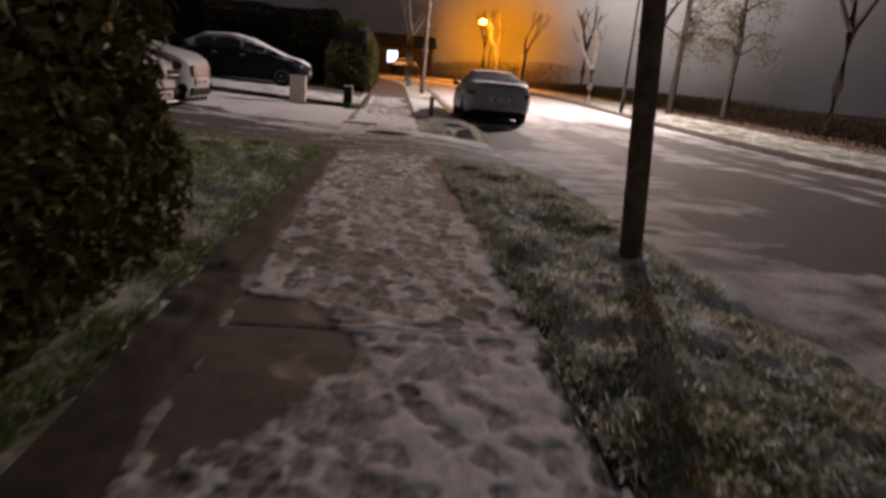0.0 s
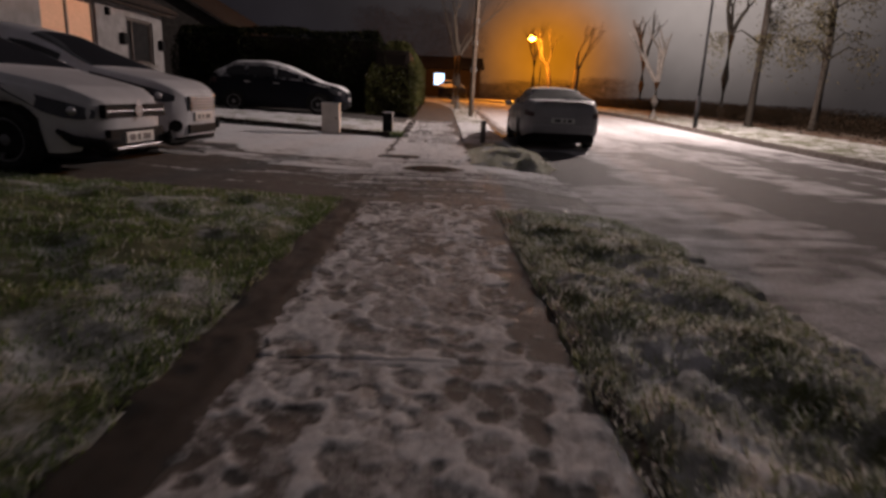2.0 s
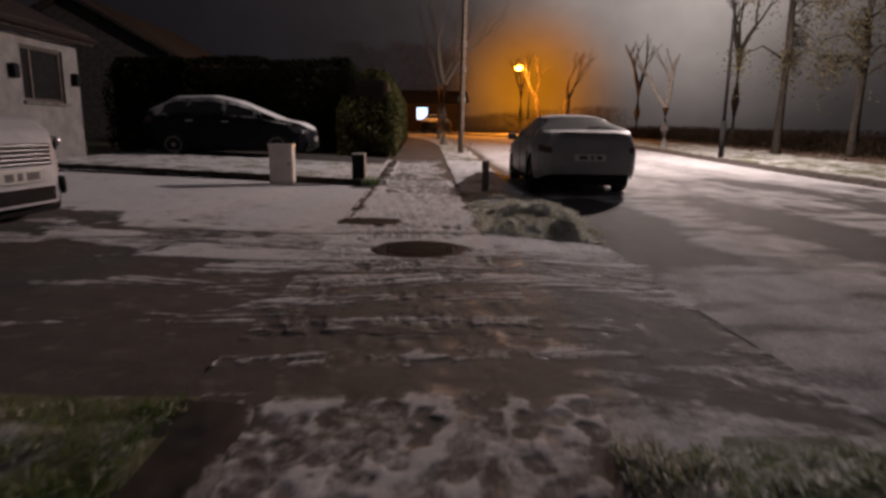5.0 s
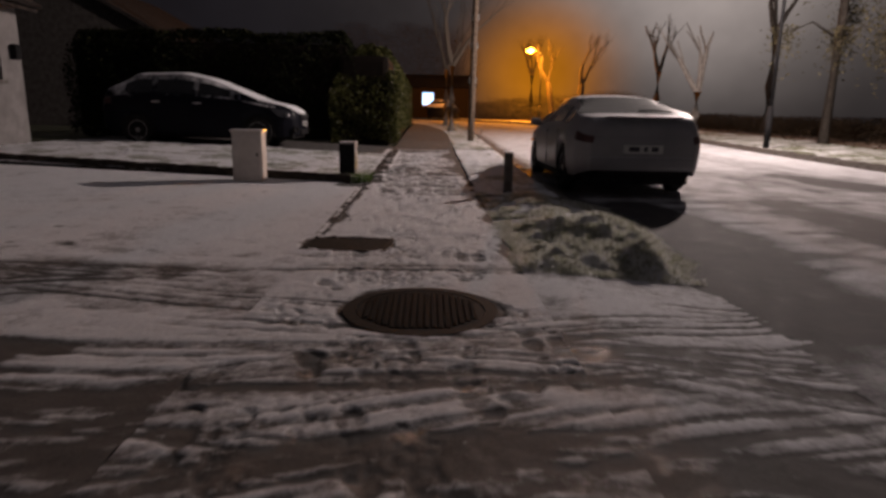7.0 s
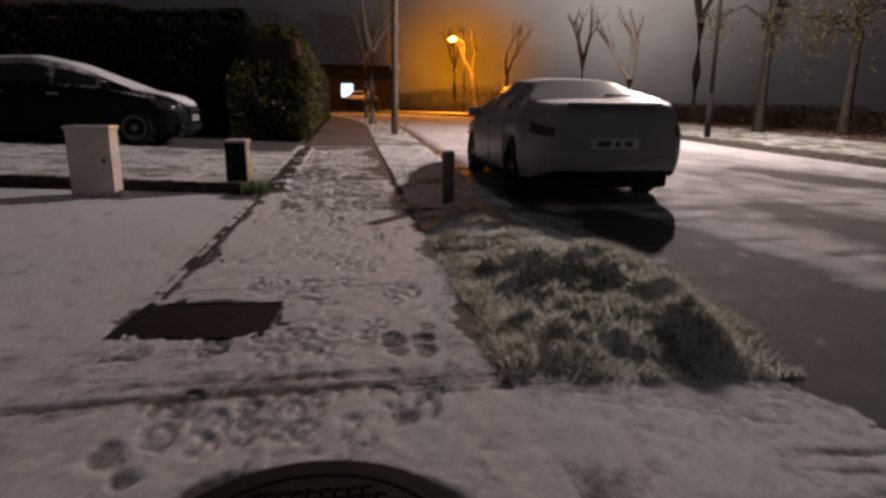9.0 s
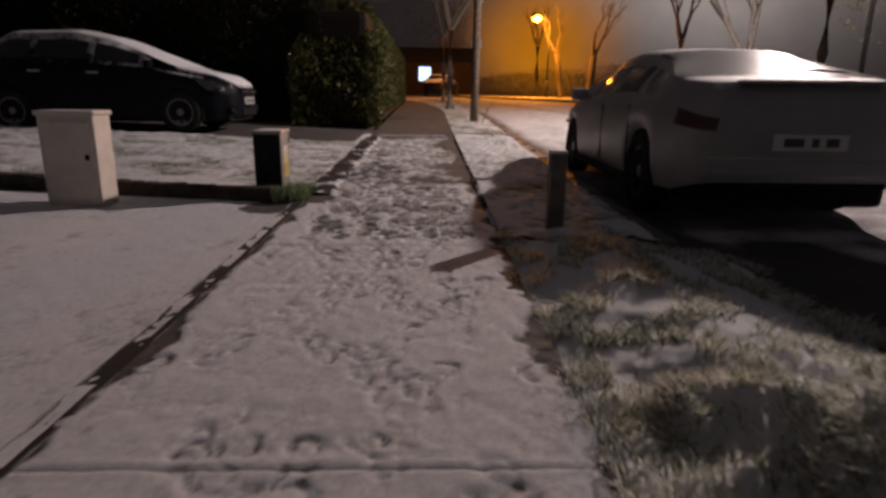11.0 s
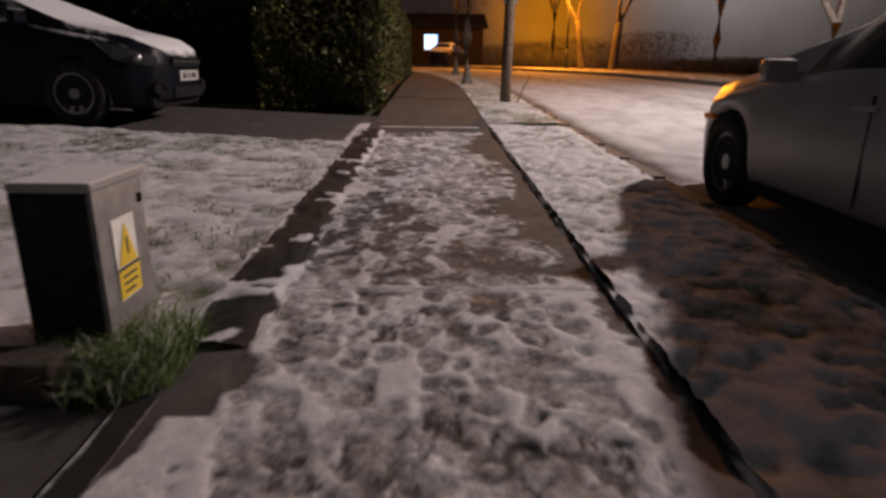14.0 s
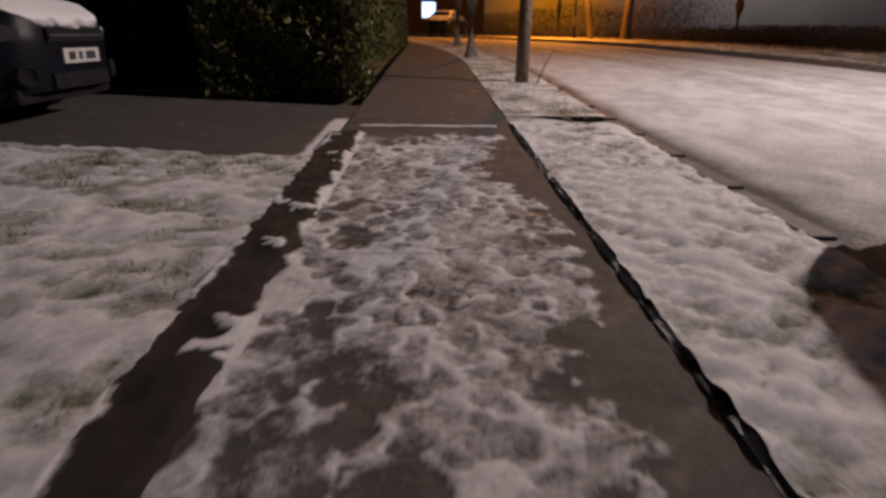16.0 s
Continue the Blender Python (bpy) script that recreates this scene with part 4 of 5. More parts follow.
# ---- street furniture ----
def cabinet():
    root = empty("utility_cabinet", -2.43, 16.60)
    tagged(root, "cream metal utility cabinet standing at the low wall", "utility box")
    bm = bmesh.new()
    box(bm, (-0.20, -0.11, 0.0), (0.20, 0.13, 0.66), 0.012)
    part("body", bm, M_CABINET, root)
    bm = bmesh.new()
    box(bm, (-0.175, -0.122, 0.05), (0.175, -0.108, 0.62), 0.006)
    d = part("door", bm, M_CABINET, root)
    bm = bmesh.new()
    box(bm, (0.12, -0.130, 0.34), (0.15, -0.120, 0.38), 0.004)
    part("lock", bm, M_TRIM, d)
    bm = bmesh.new()
    box(bm, (-0.215, -0.125, 0.655), (0.215, 0.145, 0.69), 0.012)
    part("lid", bm, frosted("cabinet_lid", (0.55, 0.52, 0.48), 0.8), root)


def pillar():
    root = empty("meter_pillar", -1.19, 17.36, float(land(-1.19, 17.36)) - 0.03)
    tagged(root, "grey steel service pillar with a yellow warning label", "utility pillar")
    bm = bmesh.new()
    box(bm, (-0.10, -0.15, 0), (0.115, 0.16, 0.56), 0.006)
    part("casing", bm, M_GALV, root)
    bm = bmesh.new()
    box(bm, (-0.112, -0.166, 0.0), (0.108, -0.148, 0.555), 0.004)
    part("end_panel", bm, M_TRIM, root, "black end panel")
    bm = bmesh.new()
    box(bm, (-0.115, -0.168, 0.555), (0.125, 0.172, 0.585), 0.008)
    part("cap", bm, frosted("pillar_cap", (0.3, 0.3, 0.29), 0.9), root)
    bm = bmesh.new()
    box(bm, (0.114, -0.075, 0.19), (0.119, 0.065, 0.45))
    lab = part("warning_label", bm, M_PAPER, root, "white and yellow warning label")
    bm = bmesh.new()
    box(bm, (0.119, -0.072, 0.195), (0.121, 0.062, 0.285))
    part("text_panel", bm, M_YELLOW, lab)
    bm = bmesh.new()
    v = [bm.verts.new(p) for p in ((0.122, -0.062, 0.30), (0.122, 0.052, 0.30), (0.122, -0.005, 0.435))]
    bm.faces.new(v)
    part("triangle", bm, M_YELLOW, lab)
    bm = bmesh.new()
    box(bm, (0.121, -0.072, 0.286), (0.1225, 0.062, 0.296))
    part("rule", bm, M_BAR, lab)
    for k in range(3):
        bm = bmesh.new()
        box(bm, (0.1212, -0.05, 0.212 + 0.024 * k), (0.1225, 0.04 - 0.02 * (k == 0), 0.220 + 0.024 * k))
        part("bar", bm, M_BAR, lab)
    bm = bmesh.new()
    box(bm, (0.1225, -0.010, 0.33), (0.1235, 0.002, 0.385))
    part("bolt_mark", bm, M_BAR, lab)
    bm = bmesh.new()
    box(bm, (0.113, 0.115, 0.47), (0.123, 0.135, 0.50), 0.003)
    part("latch", bm, M_TRIM, root)


def marker():
    x, y = 1.03, 16.04
    root = empty("marker_post", x, y, float(land(x, y)) - 0.05)
    tagged(root, "short square concrete marker post capped with snow", "post")
    bm = bmesh.new()
    box(bm, (-0.055, -0.045, 0), (0.055, 0.045, 0.57), 0.010)
    part("shaft", bm, M_KERB, root)
    bm = bmesh.new()
    box(bm, (-0.056, -0.046, 0.562), (0.056, 0.046, 0.585), 0.011)
    part("snow_cap", bm, M_SNOW, root, "thin cap of snow")


M_SNOW = plain("loose_snow", (0.68, 0.69, 0.72), (0.85, 0.86, 0.88), 0.85, 30, relief=0.5)
cabinet()
pillar()
marker()

# low wall from the pillar to the house
for a, b in (((-1.12, 17.02), (-2.2, 17.06)), ((-2.2, 17.06), (-5.0, 17.25)), ((-5.0, 17.25), (-7.95, 17.45))):
    bm = bmesh.new()
    n = max(2, int(abs(b[0] - a[0]) / 0.12))
    for k in range(n):
        t0, t1 = k / n, (k + 1) / n
        x0, x1, y0 = a[0] + (b[0] - a[0]) * t0, a[0] + (b[0] - a[0]) * t1, a[1] + (b[1] - a[1]) * t0
        z = float(land(x0, y0))
        box(bm, (x1, y0 - 0.06, z - 0.1), (x0, y0 + 0.06, z + 0.11 + random.uniform(-0.008, 0.008)), 0.008)
    tagged(obj("low_wall", bm, M_WALL), "low dark damp concrete edging wall between forecourt and lawn", "wall", kind="structure")


def manhole():
    x, y = -0.02, 11.22
    root = empty("manhole_cover", x, y, float(land(x, y)) + 0.004)
    tagged(root, "round cast-iron manhole cover bare of snow in its frame", "manhole cover")
    bm = bmesh.new()
    n = 40
    for r0, r1, z in ((0.335, 0.40, 0.004),):
        ri = [bm.verts.new((r0 * math.cos(2 * math.pi * i / n), r0 * math.sin(2 * math.pi * i / n), z)) for i in range(n)]
        ro = [bm.verts.new((r1 * math.cos(2 * math.pi * i / n), r1 * math.sin(2 * math.pi * i / n), z)) for i in range(n)]
        rb = [bm.verts.new((r0 * math.cos(2 * math.pi * i / n), r0 * math.sin(2 * math.pi * i / n), z - 0.02)) for i in range(n)]
        for i in range(n):
            j = (i + 1) % n
            bm.faces.new((ri[i], ro[i], ro[j], ri[j]))
            bm.faces.new((rb[i], ri[i], ri[j], rb[j]))
    part("frame", bm, M_IRON, root)
    bm = bmesh.new()
    bmesh.ops.create_circle(bm, cap_ends=True, segments=n, radius=0.328, matrix=Matrix.Translation((0, 0, 0.001)))
    part("lid", bm, M_IRON, root)
    bm = bmesh.new()
    for i in range(-9, 10):
        for j in range(-9, 10):
            u, v = i * 0.034, j * 0.034
            if math.hypot(u, v) < 0.305:
                box(bm, (u - 0.011, v - 0.011, 0.0), (u + 0.011, v + 0.011, 0.008))
    tagged(part("stud_pattern", bm, M_IRON, root), kind="stuff")


manhole()
root = empty("inspection_cover", -0.61, 12.89, float(land(-0.61, 12.89)) - 0.002, -5)
tagged(root, "rectangular iron inspection cover bare of snow", "inspection cover")
bm = bmesh.new()
for lo, hi in (((-0.33, -0.25, 0), (0.33, -0.22, 0.006)), ((-0.33, 0.22, 0), (0.33, 0.25, 0.006)), ((-0.33, -0.22, 0), (-0.30, 0.22, 0.006)), ((0.30, -0.22, 0), (0.33, 0.22, 0.006))):
    box(bm, lo, hi)
part("frame", bm, M_IRON, root)
bm = bmesh.new()
box(bm, (-0.297, -0.217, -0.02), (0.297, 0.217, 0.004), 0.003)
part("lid", bm, M_IRON, root)


def utility_pole(x, y, r0, r1, high, lean, label, fittings):
    z = float(land(x, y)) - 0.1
    root = empty("utility_pole", x, y, z)
    tagged(root, label, "utility pole")
    bm = bmesh.new()
    pts = [(lean * h, 0.01 * math.sin(h), h) for h in np.linspace(0, high, 9)]
    tube(bm, pts, list(np.linspace(r0, r1, 9)), 14)
    part("shaft", bm, M_WOOD, root, smooth_faces=True)
    for h in fittings:
        bm = bmesh.new()
        tube(bm, [(lean * h - r0 * 1.02, 0, h), (lean * h + r0 * 1.02, 0, h)], [0.02, 0.02], 6)
        box(bm, (lean * h - r0 - 0.02, -0.05, h - 0.09), (lean * h + r0 + 0.02, 0.05, h + 0.09), 0.01)
        part("bracket", bm, M_GALV, root)
    return root


utility_pole(1.47, 3.35, 0.066, 0.055, 7.0, -0.078, "slim weathered wooden utility pole leaning over the verge", (2.2,))
utility_pole(1.27, 27.2, 0.10, 0.075, 7.2, 0.012, "weathered wooden telegraph pole on the verge", (1.9, 2.9, 3.7))


sap = empty("sapling", 1.55, 27.0)
tagged(sap, "thin leaning sapling at the foot of the pole", "sapling")
bm = bmesh.new()
tube(bm, [(-0.1, 0, -0.05), (0.02, 0, 0.25), (0.16, 0.02, 0.5)], [0.014, 0.011, 0.006], 6)
tube(bm, [(0.02, 0, 0.25), (0.0, 0.05, 0.42)], [0.008, 0.004], 5)
part("stem", bm, M_WOOD, sap)


# ---- trees ----
def branching(bm, p, d, r, length, depth, rng, spread=0.55, lift=0.12):
    pts, rad = [Vector(p)], [r]
    for k in range(3):
        d = (d + Vector((rng.uniform(-0.16, 0.16), rng.uniform(-0.16, 0.16), lift * 0.4))).normalized()
        pts.append(pts[-1] + d * length / 3)
        rad.append(r * (1 - 0.13 * (k + 1)))
    tube(bm, pts, rad, 8 if depth > 2 else 5 if depth else 3, caps=False)
    if depth == 0:
        return
    for k in range(rng.choice((2, 3)) if depth > 1 else 4):
        side = Vector((rng.uniform(-1, 1), rng.uniform(-1, 1), rng.uniform(0.0, 0.8)))
        branching(bm, pts[-1] if k < 2 else pts[2], (d + side * spread).normalized(), rad[-1] * 0.72, length * rng.uniform(0.62, 0.85), depth - 1, rng, spread, lift)


def bare_tree(x, y, r, first, depth, seed, label, forks, lean=(0, 0), mat=None):
    rng = random.Random(seed)
    root = empty("bare_tree", x, y, float(land(x, y)) - 0.08)
    tagged(root, label, "tree")
    bm = bmesh.new()
    tip = Vector((lean[0] * first, lean[1] * first, first))
    tube(bm, [(0, 0, 0), (0.01, 0, 0.15), tuple(tip * 0.5), tuple(tip)], [r * 1.5, r * 1.1, r * 0.95, r * 0.85], 12)
    part("trunk", bm, mat or M_BARK, root, smooth_faces=True)
    bm = bmesh.new()
    for fx, fy, fz, fr in forks:
        branching(bm, tip - Vector((0, 0, 0.05)), Vector((fx, fy, fz)).normalized(), r * fr, 1.5, depth, rng)
    part("limb_crown", bm, M_TWIG if depth > 3 else (mat or M_BARK), root)
    return root


def leaf_cloud(me_name, count, size, place, rng, mat, parent=None):
    """Many small leaves, each a bent pair of faces, at places drawn by a function."""
    P = place(count)
    a = rng.normal(size=(count, 3))
    a /= np.linalg.norm(a, axis=1)[:, None]
    b = np.cross(a, rng.normal(size=(count, 3)))
    b /= np.linalg.norm(b, axis=1)[:, None]
    c = np.cross(a, b)
    s = size * rng.uniform(0.6, 1.3, count)[:, None]
    v = np.stack([P - a * s, P + b * s * 0.45 + c * s * 0.15, P + a * s, P - b * s * 0.45 + c * s * 0.15], 1).reshape(-1, 3)
    k = np.arange(count)[:, None] * 4
    faces = (k + np.array([0, 1, 2])).tolist() + (k + np.array([0, 2, 3])).tolist()
    me = bpy.data.meshes.new(me_name)
    me.from_pydata(v.tolist(), [], faces)
    me.materials.append(mat)
    ob = new(me_name, me)
    if parent is not None:
        ob.parent = parent
    return ob


def hedge(name, x0, x1, y0, y1, high, count, size, label, seed, rounded=0.35, mat=None):
    """A clipped hedge: a dark block for its inner shade under a ragged skin of leaves."""
    rng = np.random.default_rng(seed)
    root = new(name)
    tagged(root, label, "hedge")
    zb = float(land((x0 + x1) / 2, (y0 + y1) / 2))
    # soil-dark filler block, added to stand in for the shade between the leaves
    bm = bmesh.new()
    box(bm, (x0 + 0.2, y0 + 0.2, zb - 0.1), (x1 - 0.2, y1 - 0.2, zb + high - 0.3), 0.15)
    part("shade_core", bm, M_SOIL_AND_SHADE, root)

    def place(n):
        # leaves lie near the faces of the block, more of them low inside
        P = np.stack([rng.uniform(x0, x1, n), rng.uniform(y0, y1, n), rng.uniform(0, high, n)], -1)
        areas = np.array([(y1 - y0) * high, (y1 - y0) * high, (x1 - x0) * high, (x1 - x0) * high, (x1 - x0) * (y1 - y0)])
        f = rng.choice(5, n, p=areas / areas.sum())
        depth = np.abs(rng.normal(0, 0.14, n))
        P[:, 0] = np.where(f == 0, x0 + depth, np.where(f == 1, x1 - depth, P[:, 0]))
        P[:, 1] = np.where(f == 2, y0 + depth, np.where(f == 3, y1 - depth, P[:, 1]))
        P[:, 2] = np.where(f == 4, high - depth, P[:, 2])
        over = np.clip((P[:, 2] - (high - rounded * 2)) / (rounded * 2), 0, 1) ** 2
        for ax, (lo, hi) in enumerate(((x0, x1), (y0, y1))):
            P[:, ax] += np.where(P[:, ax] > (lo + hi) / 2, -1, 1) * over * rounded * np.clip(1 - np.minimum(P[:, ax] - lo, hi - P[:, ax]) / 0.8, 0, 1)
        bulge = 0.34 * (fbm(P[:, 0] * 1.3 + P[:, 2], P[:, 1] * 1.3 + P[:, 2] * 0.7, seed) - 0.5)
        P += bulge[:, None] * np.array([1, 1, 0.9])
        P[:, 2] += zb
        return P
    leaf_cloud("foliage", count, size, place, rng, mat or M_HEDGE, root)
    return root


hedge("hedge", -2.6, -0.87, 24.6, 27.4, 2.55, 42000, 0.040, "tall thick evergreen hedge at the corner of the path", 301, 0.75)
hedge("hedge", -2.5, -1.0, 27.2, 44.0, 2.5, 40000, 0.05, "tall evergreen hedge running along the path", 302, 0.4)
hedge("hedge", -9.5, -2.0, 24.75, 26.4, 2.7, 24000, 0.055, "evergreen hedge behind the parked car, shade painted in its leaves", 303, 0.4, M_SHADEDHEDGE)
hedge("shrub", -2.6, -0.98, 0.5, 2.95, 3.0, 60000, 0.036, "tall dark evergreen shrub overhanging the lawn", 304, 0.2, M_SHRUB)
bare_tree(0.86, 33.0, 0.13, 2.6, 4, 11, "bare street tree on the frosty verge", ((-0.3, 0.1, 1, 0.7), (0.4, -0.1, 0.9, 0.6), (0.05, 0.4, 1, 0.6)))
bare_tree(0.80, 39.5, 0.12, 2.8, 4, 12, "bare street tree further along the verge", ((-0.3, 0.1, 1, 0.7), (0.4, -0.1, 0.9, 0.6)))
bare_tree(10.05, 31.6, 0.17, 1.75, 1, 13, "forked bare tree lit from above by the street lamp", ((-0.55, 0, 0.9, 0.62), (0.32, 0.1, 1, 0.7), (0.05, -0.3, 1, 0.5)), mat=M_PALEBARK)
bare_tree(9.4, 55.6, 0.20, 3.0, 2, 14, "leaning tree trunk lit orange by the street lamp", ((-0.45, 0.3, 1, 0.55), (0.1, 0.2, 1, 0.4)), (-0.16, 0), M_DIMMEDBARK)
bare_tree(10.9, 54.0, 0.26, 2.8, 3, 15, "stout tree trunk lit orange by the street lamp", ((-0.3, 0, 0.9, 0.6), (0.4, 0.1, 1, 0.5)), (0.06, 0), M_DIMMEDBARK)


for k, yy in enumerate(np.arange(23, 74, 13)):
    r = random.Random(k)
    bare_tree(15.6 + r.uniform(-0.5, 1.8) + float(swing(yy)) * 0.8, yy, r.uniform(0.13, 0.22), r.uniform(3.4, 4.6), 2, 420 + k, "tall bare tree in the wood across the street", ((-0.4, 0.1, 1, 0.7), (0.4, -0.1, 1, 0.65), (0.0, 0.35, 1, 0.6)), mat=M_DIMMEDBARK)


def leafy_tree(x, y, high, drop, wide, count, seed, label):
    """A tree that has kept its yellowed leaves, in hanging clumps with gaps."""
    rng = np.random.default_rng(seed)
    root = empty("leafy_tree", x, y, float(land(x, y)) - 0.08)
    tagged(root, label, "tree")
    bm = bmesh.new()
    tube(bm, [(0, 0, 0), (0.02, 0, 0.2), (0.1, 0.05, high * 0.5), (0.0, 0.1, high)], [0.24, 0.17, 0.13, 0.04], 10)
    part("trunk", bm, M_DIMMEDBARK, root, smooth_faces=True)
    bm = bmesh.new()
    ends = []
    for k in range(16):
        a, h = rng.uniform(0, 2 * math.pi), rng.uniform(0.45, 0.95) * high
        w = wide * rng.uniform(0.5, 1.0)
        tip = (math.cos(a) * w, math.sin(a) * w, h - rng.uniform(0, 0.3) * drop)
        tube(bm, [(0.05, 0.05, h - 0.5), (tip[0] * 0.5, tip[1] * 0.5, h), tip], [0.05, 0.03, 0.012], 5)
        ends.append(tip)
    part("limb", bm, M_DIMMEDBARK, root)
    ends = np.array(ends)

    def place(n):
        c = ends[rng.integers(0, len(ends), n)]
        d = np.abs(rng.normal(0, 0.5, n)) * drop
        return c + np.stack([rng.normal(0, 0.24, n), rng.normal(0, 0.24, n), 0.25 - d], -1)
    leaf_cloud("crown", count, 0.06, place, rng, M_YELLOWLEAF, root)


leafy_tree(12.9, 28.2, 8.2, 1.3, 1.7, 4500, 601, "tree with yellowed leaves hanging beside the street lamp")
leafy_tree(14.9, 27.0, 6.6, 1.1, 1.5, 2500, 602, "smaller tree with sparse yellowed leaves at the wood's edge")


def thicket(name, path, depth, high, count, seed, label):
    """A strip of undergrowth and twigs behind the trees; nobody could count it."""
    rng = np.random.default_rng(seed)
    pts = np.array(path, float)

    def place(n):
        t = rng.uniform(0, len(pts) - 1.001, n)
        i = t.astype(int)
        P = pts[i] + (pts[i + 1] - pts[i]) * (t - i)[:, None]
        h = rng.random(n) ** 1.3 * high * (0.55 + 0.9 * fbm(P[:, 0] * 0.35, P[:, 1] * 0.35, seed))
        off = rng.normal(0, depth, (n, 2))
        x, y = P[:, 0] + off[:, 0], P[:, 1] + off[:, 1]
        return np.stack([x, y, land(x, y) + h], -1)
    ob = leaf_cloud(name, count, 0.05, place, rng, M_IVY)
    return tagged(ob, label, "woodland", kind="stuff")


thicket("undergrowth", [(17, -4), (17.5, 15), (17, 30), (16.3, 40), (14, 52)], 1.5, 0.7, 80000, 500, "dark tangled undergrowth of the wood")
thicket("far_thicket", [(14, 52), (12.5, 60), (8, 67), (3, 70), (-2, 73)], 1.0, 2.0, 42000, 501, "tangled trees and scrub beyond the bend")
# added mass that blocks the backdrop's orange glow behind the end house
thicket("glow_screen_trees", [(-9, 72), (-2, 72.5), (3.6, 70.5)], 0.8, 8.0, 70000, 504, "dark trees added behind the end house to hide the glow")
thicket("garden_trees", [(-4, 45), (-5, 55), (-6, 64)], 0.8, 2.6, 14000, 502, "dark garden shrubs behind the hedge")


# ---- misty distance ----
def backdrop():
    """A far bank of night mist, the two street lamps' halos painted into its emission."""
    bm = bmesh.new()
    cols = []
    for k in range(49):
        a = math.radians(-100 + k * 200 / 48)
        cols.append([bm.verts.new((130 * math.sin(a), 10 + 130 * math.cos(a), z)) for z in (-3, 8, 20, 35, 55, 80)])
    for p, q in zip(cols, cols[1:]):
        for j in range(5):
            bm.faces.new((p[j], p[j + 1], q[j + 1], q[j]))

    def build(nt, bsdf):
        co = nt.nodes.new("ShaderNodeTexCoord")

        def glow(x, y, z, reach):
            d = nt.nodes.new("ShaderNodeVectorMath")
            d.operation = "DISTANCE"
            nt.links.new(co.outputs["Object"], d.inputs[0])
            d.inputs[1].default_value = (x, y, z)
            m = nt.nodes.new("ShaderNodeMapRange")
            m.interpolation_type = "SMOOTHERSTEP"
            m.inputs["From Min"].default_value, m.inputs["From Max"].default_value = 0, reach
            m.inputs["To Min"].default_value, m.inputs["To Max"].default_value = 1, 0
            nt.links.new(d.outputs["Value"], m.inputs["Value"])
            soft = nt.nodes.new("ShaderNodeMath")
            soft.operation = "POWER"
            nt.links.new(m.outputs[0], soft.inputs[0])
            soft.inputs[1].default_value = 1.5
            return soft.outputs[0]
        # lamp halos painted as emission: a wide grey, a bright white, an orange
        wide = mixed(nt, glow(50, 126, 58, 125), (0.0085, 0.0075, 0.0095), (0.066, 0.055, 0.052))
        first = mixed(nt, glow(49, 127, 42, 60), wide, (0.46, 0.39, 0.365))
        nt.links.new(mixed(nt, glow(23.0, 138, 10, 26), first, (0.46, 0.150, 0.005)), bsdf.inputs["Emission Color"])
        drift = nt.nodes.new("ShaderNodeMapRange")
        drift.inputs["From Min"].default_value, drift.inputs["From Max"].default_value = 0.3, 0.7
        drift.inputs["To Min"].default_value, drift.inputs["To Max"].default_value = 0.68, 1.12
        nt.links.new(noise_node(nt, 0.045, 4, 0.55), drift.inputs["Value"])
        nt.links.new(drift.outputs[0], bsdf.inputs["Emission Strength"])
        bsdf.inputs["Base Color"].default_value = (0.02, 0.02, 0.02, 1)
        bsdf.inputs["Roughness"].default_value = 1.0
    tagged(obj("backdrop", bm, material("night_mist_glow", build), smooth_faces=True), "far bank of night mist with lamp glow painted in", "backdrop", kind="structure")


backdrop()


# ---- street lamps ----
def street_lamp(name, foot, head, mat, label, curve):
    z = float(land(*foot))
    root = empty(name, foot[0], foot[1], z)
    tagged(root, label, "street lamp")
    dx, dy, dz = head[0] - foot[0], head[1] - foot[1], head[2] - z
    bm = bmesh.new()
    tube(bm, [(0, 0, 0), (0, 0, 1.2)], [0.085, 0.085], 12)
    tube(bm, [(0, 0, 1.2), (0, 0, dz - curve)], [0.055, 0.045], 12)
    part("column", bm, M_DARKMETAL, root, smooth_faces=True)
    bm = bmesh.new()
    arc = [(dx * (1 - math.cos(a)) * 0.9, dy * (1 - math.cos(a)) * 0.9, dz - curve + (curve + 0.05) * math.sin(a)) for a in np.linspace(0, math.pi / 2, 8)]
    tube(bm, arc, [0.04] * 8, 8)
    part("arm", bm, M_DARKMETAL, root, smooth_faces=True)
    bm = bmesh.new()
    g = math.atan2(dy, dx)
    box(bm, (-0.30, -0.13, 0.0), (0.32, 0.13, 0.13), 0.05, pose(dx, dy, dz, 0, 0, math.degrees(g)))
    part("hood", bm, M_DARKMETAL, root)
    bm = bmesh.new()
    lens = bmesh.ops.create_uvsphere(bm, u_segments=16, v_segments=8, radius=0.25)["verts"]
    bmesh.ops.transform(bm, matrix=pose(dx, dy, dz - 0.02, 0, 0, math.degrees(g)) @ Matrix.Diagonal((1.25, 0.9, 0.7, 1)), verts=lens)
    part("lens", bm, mat, root, smooth_faces=True)


street_lamp("street_lamp", (9.72, 25.8), LAMP_W, M_LAMPW, "tall steel street lamp with a bright white head", 0.8)
street_lamp("street_lamp", (8.15, 54.6), LAMP_O, M_LAMPO, "steel street lamp glowing sodium orange", 0.4)


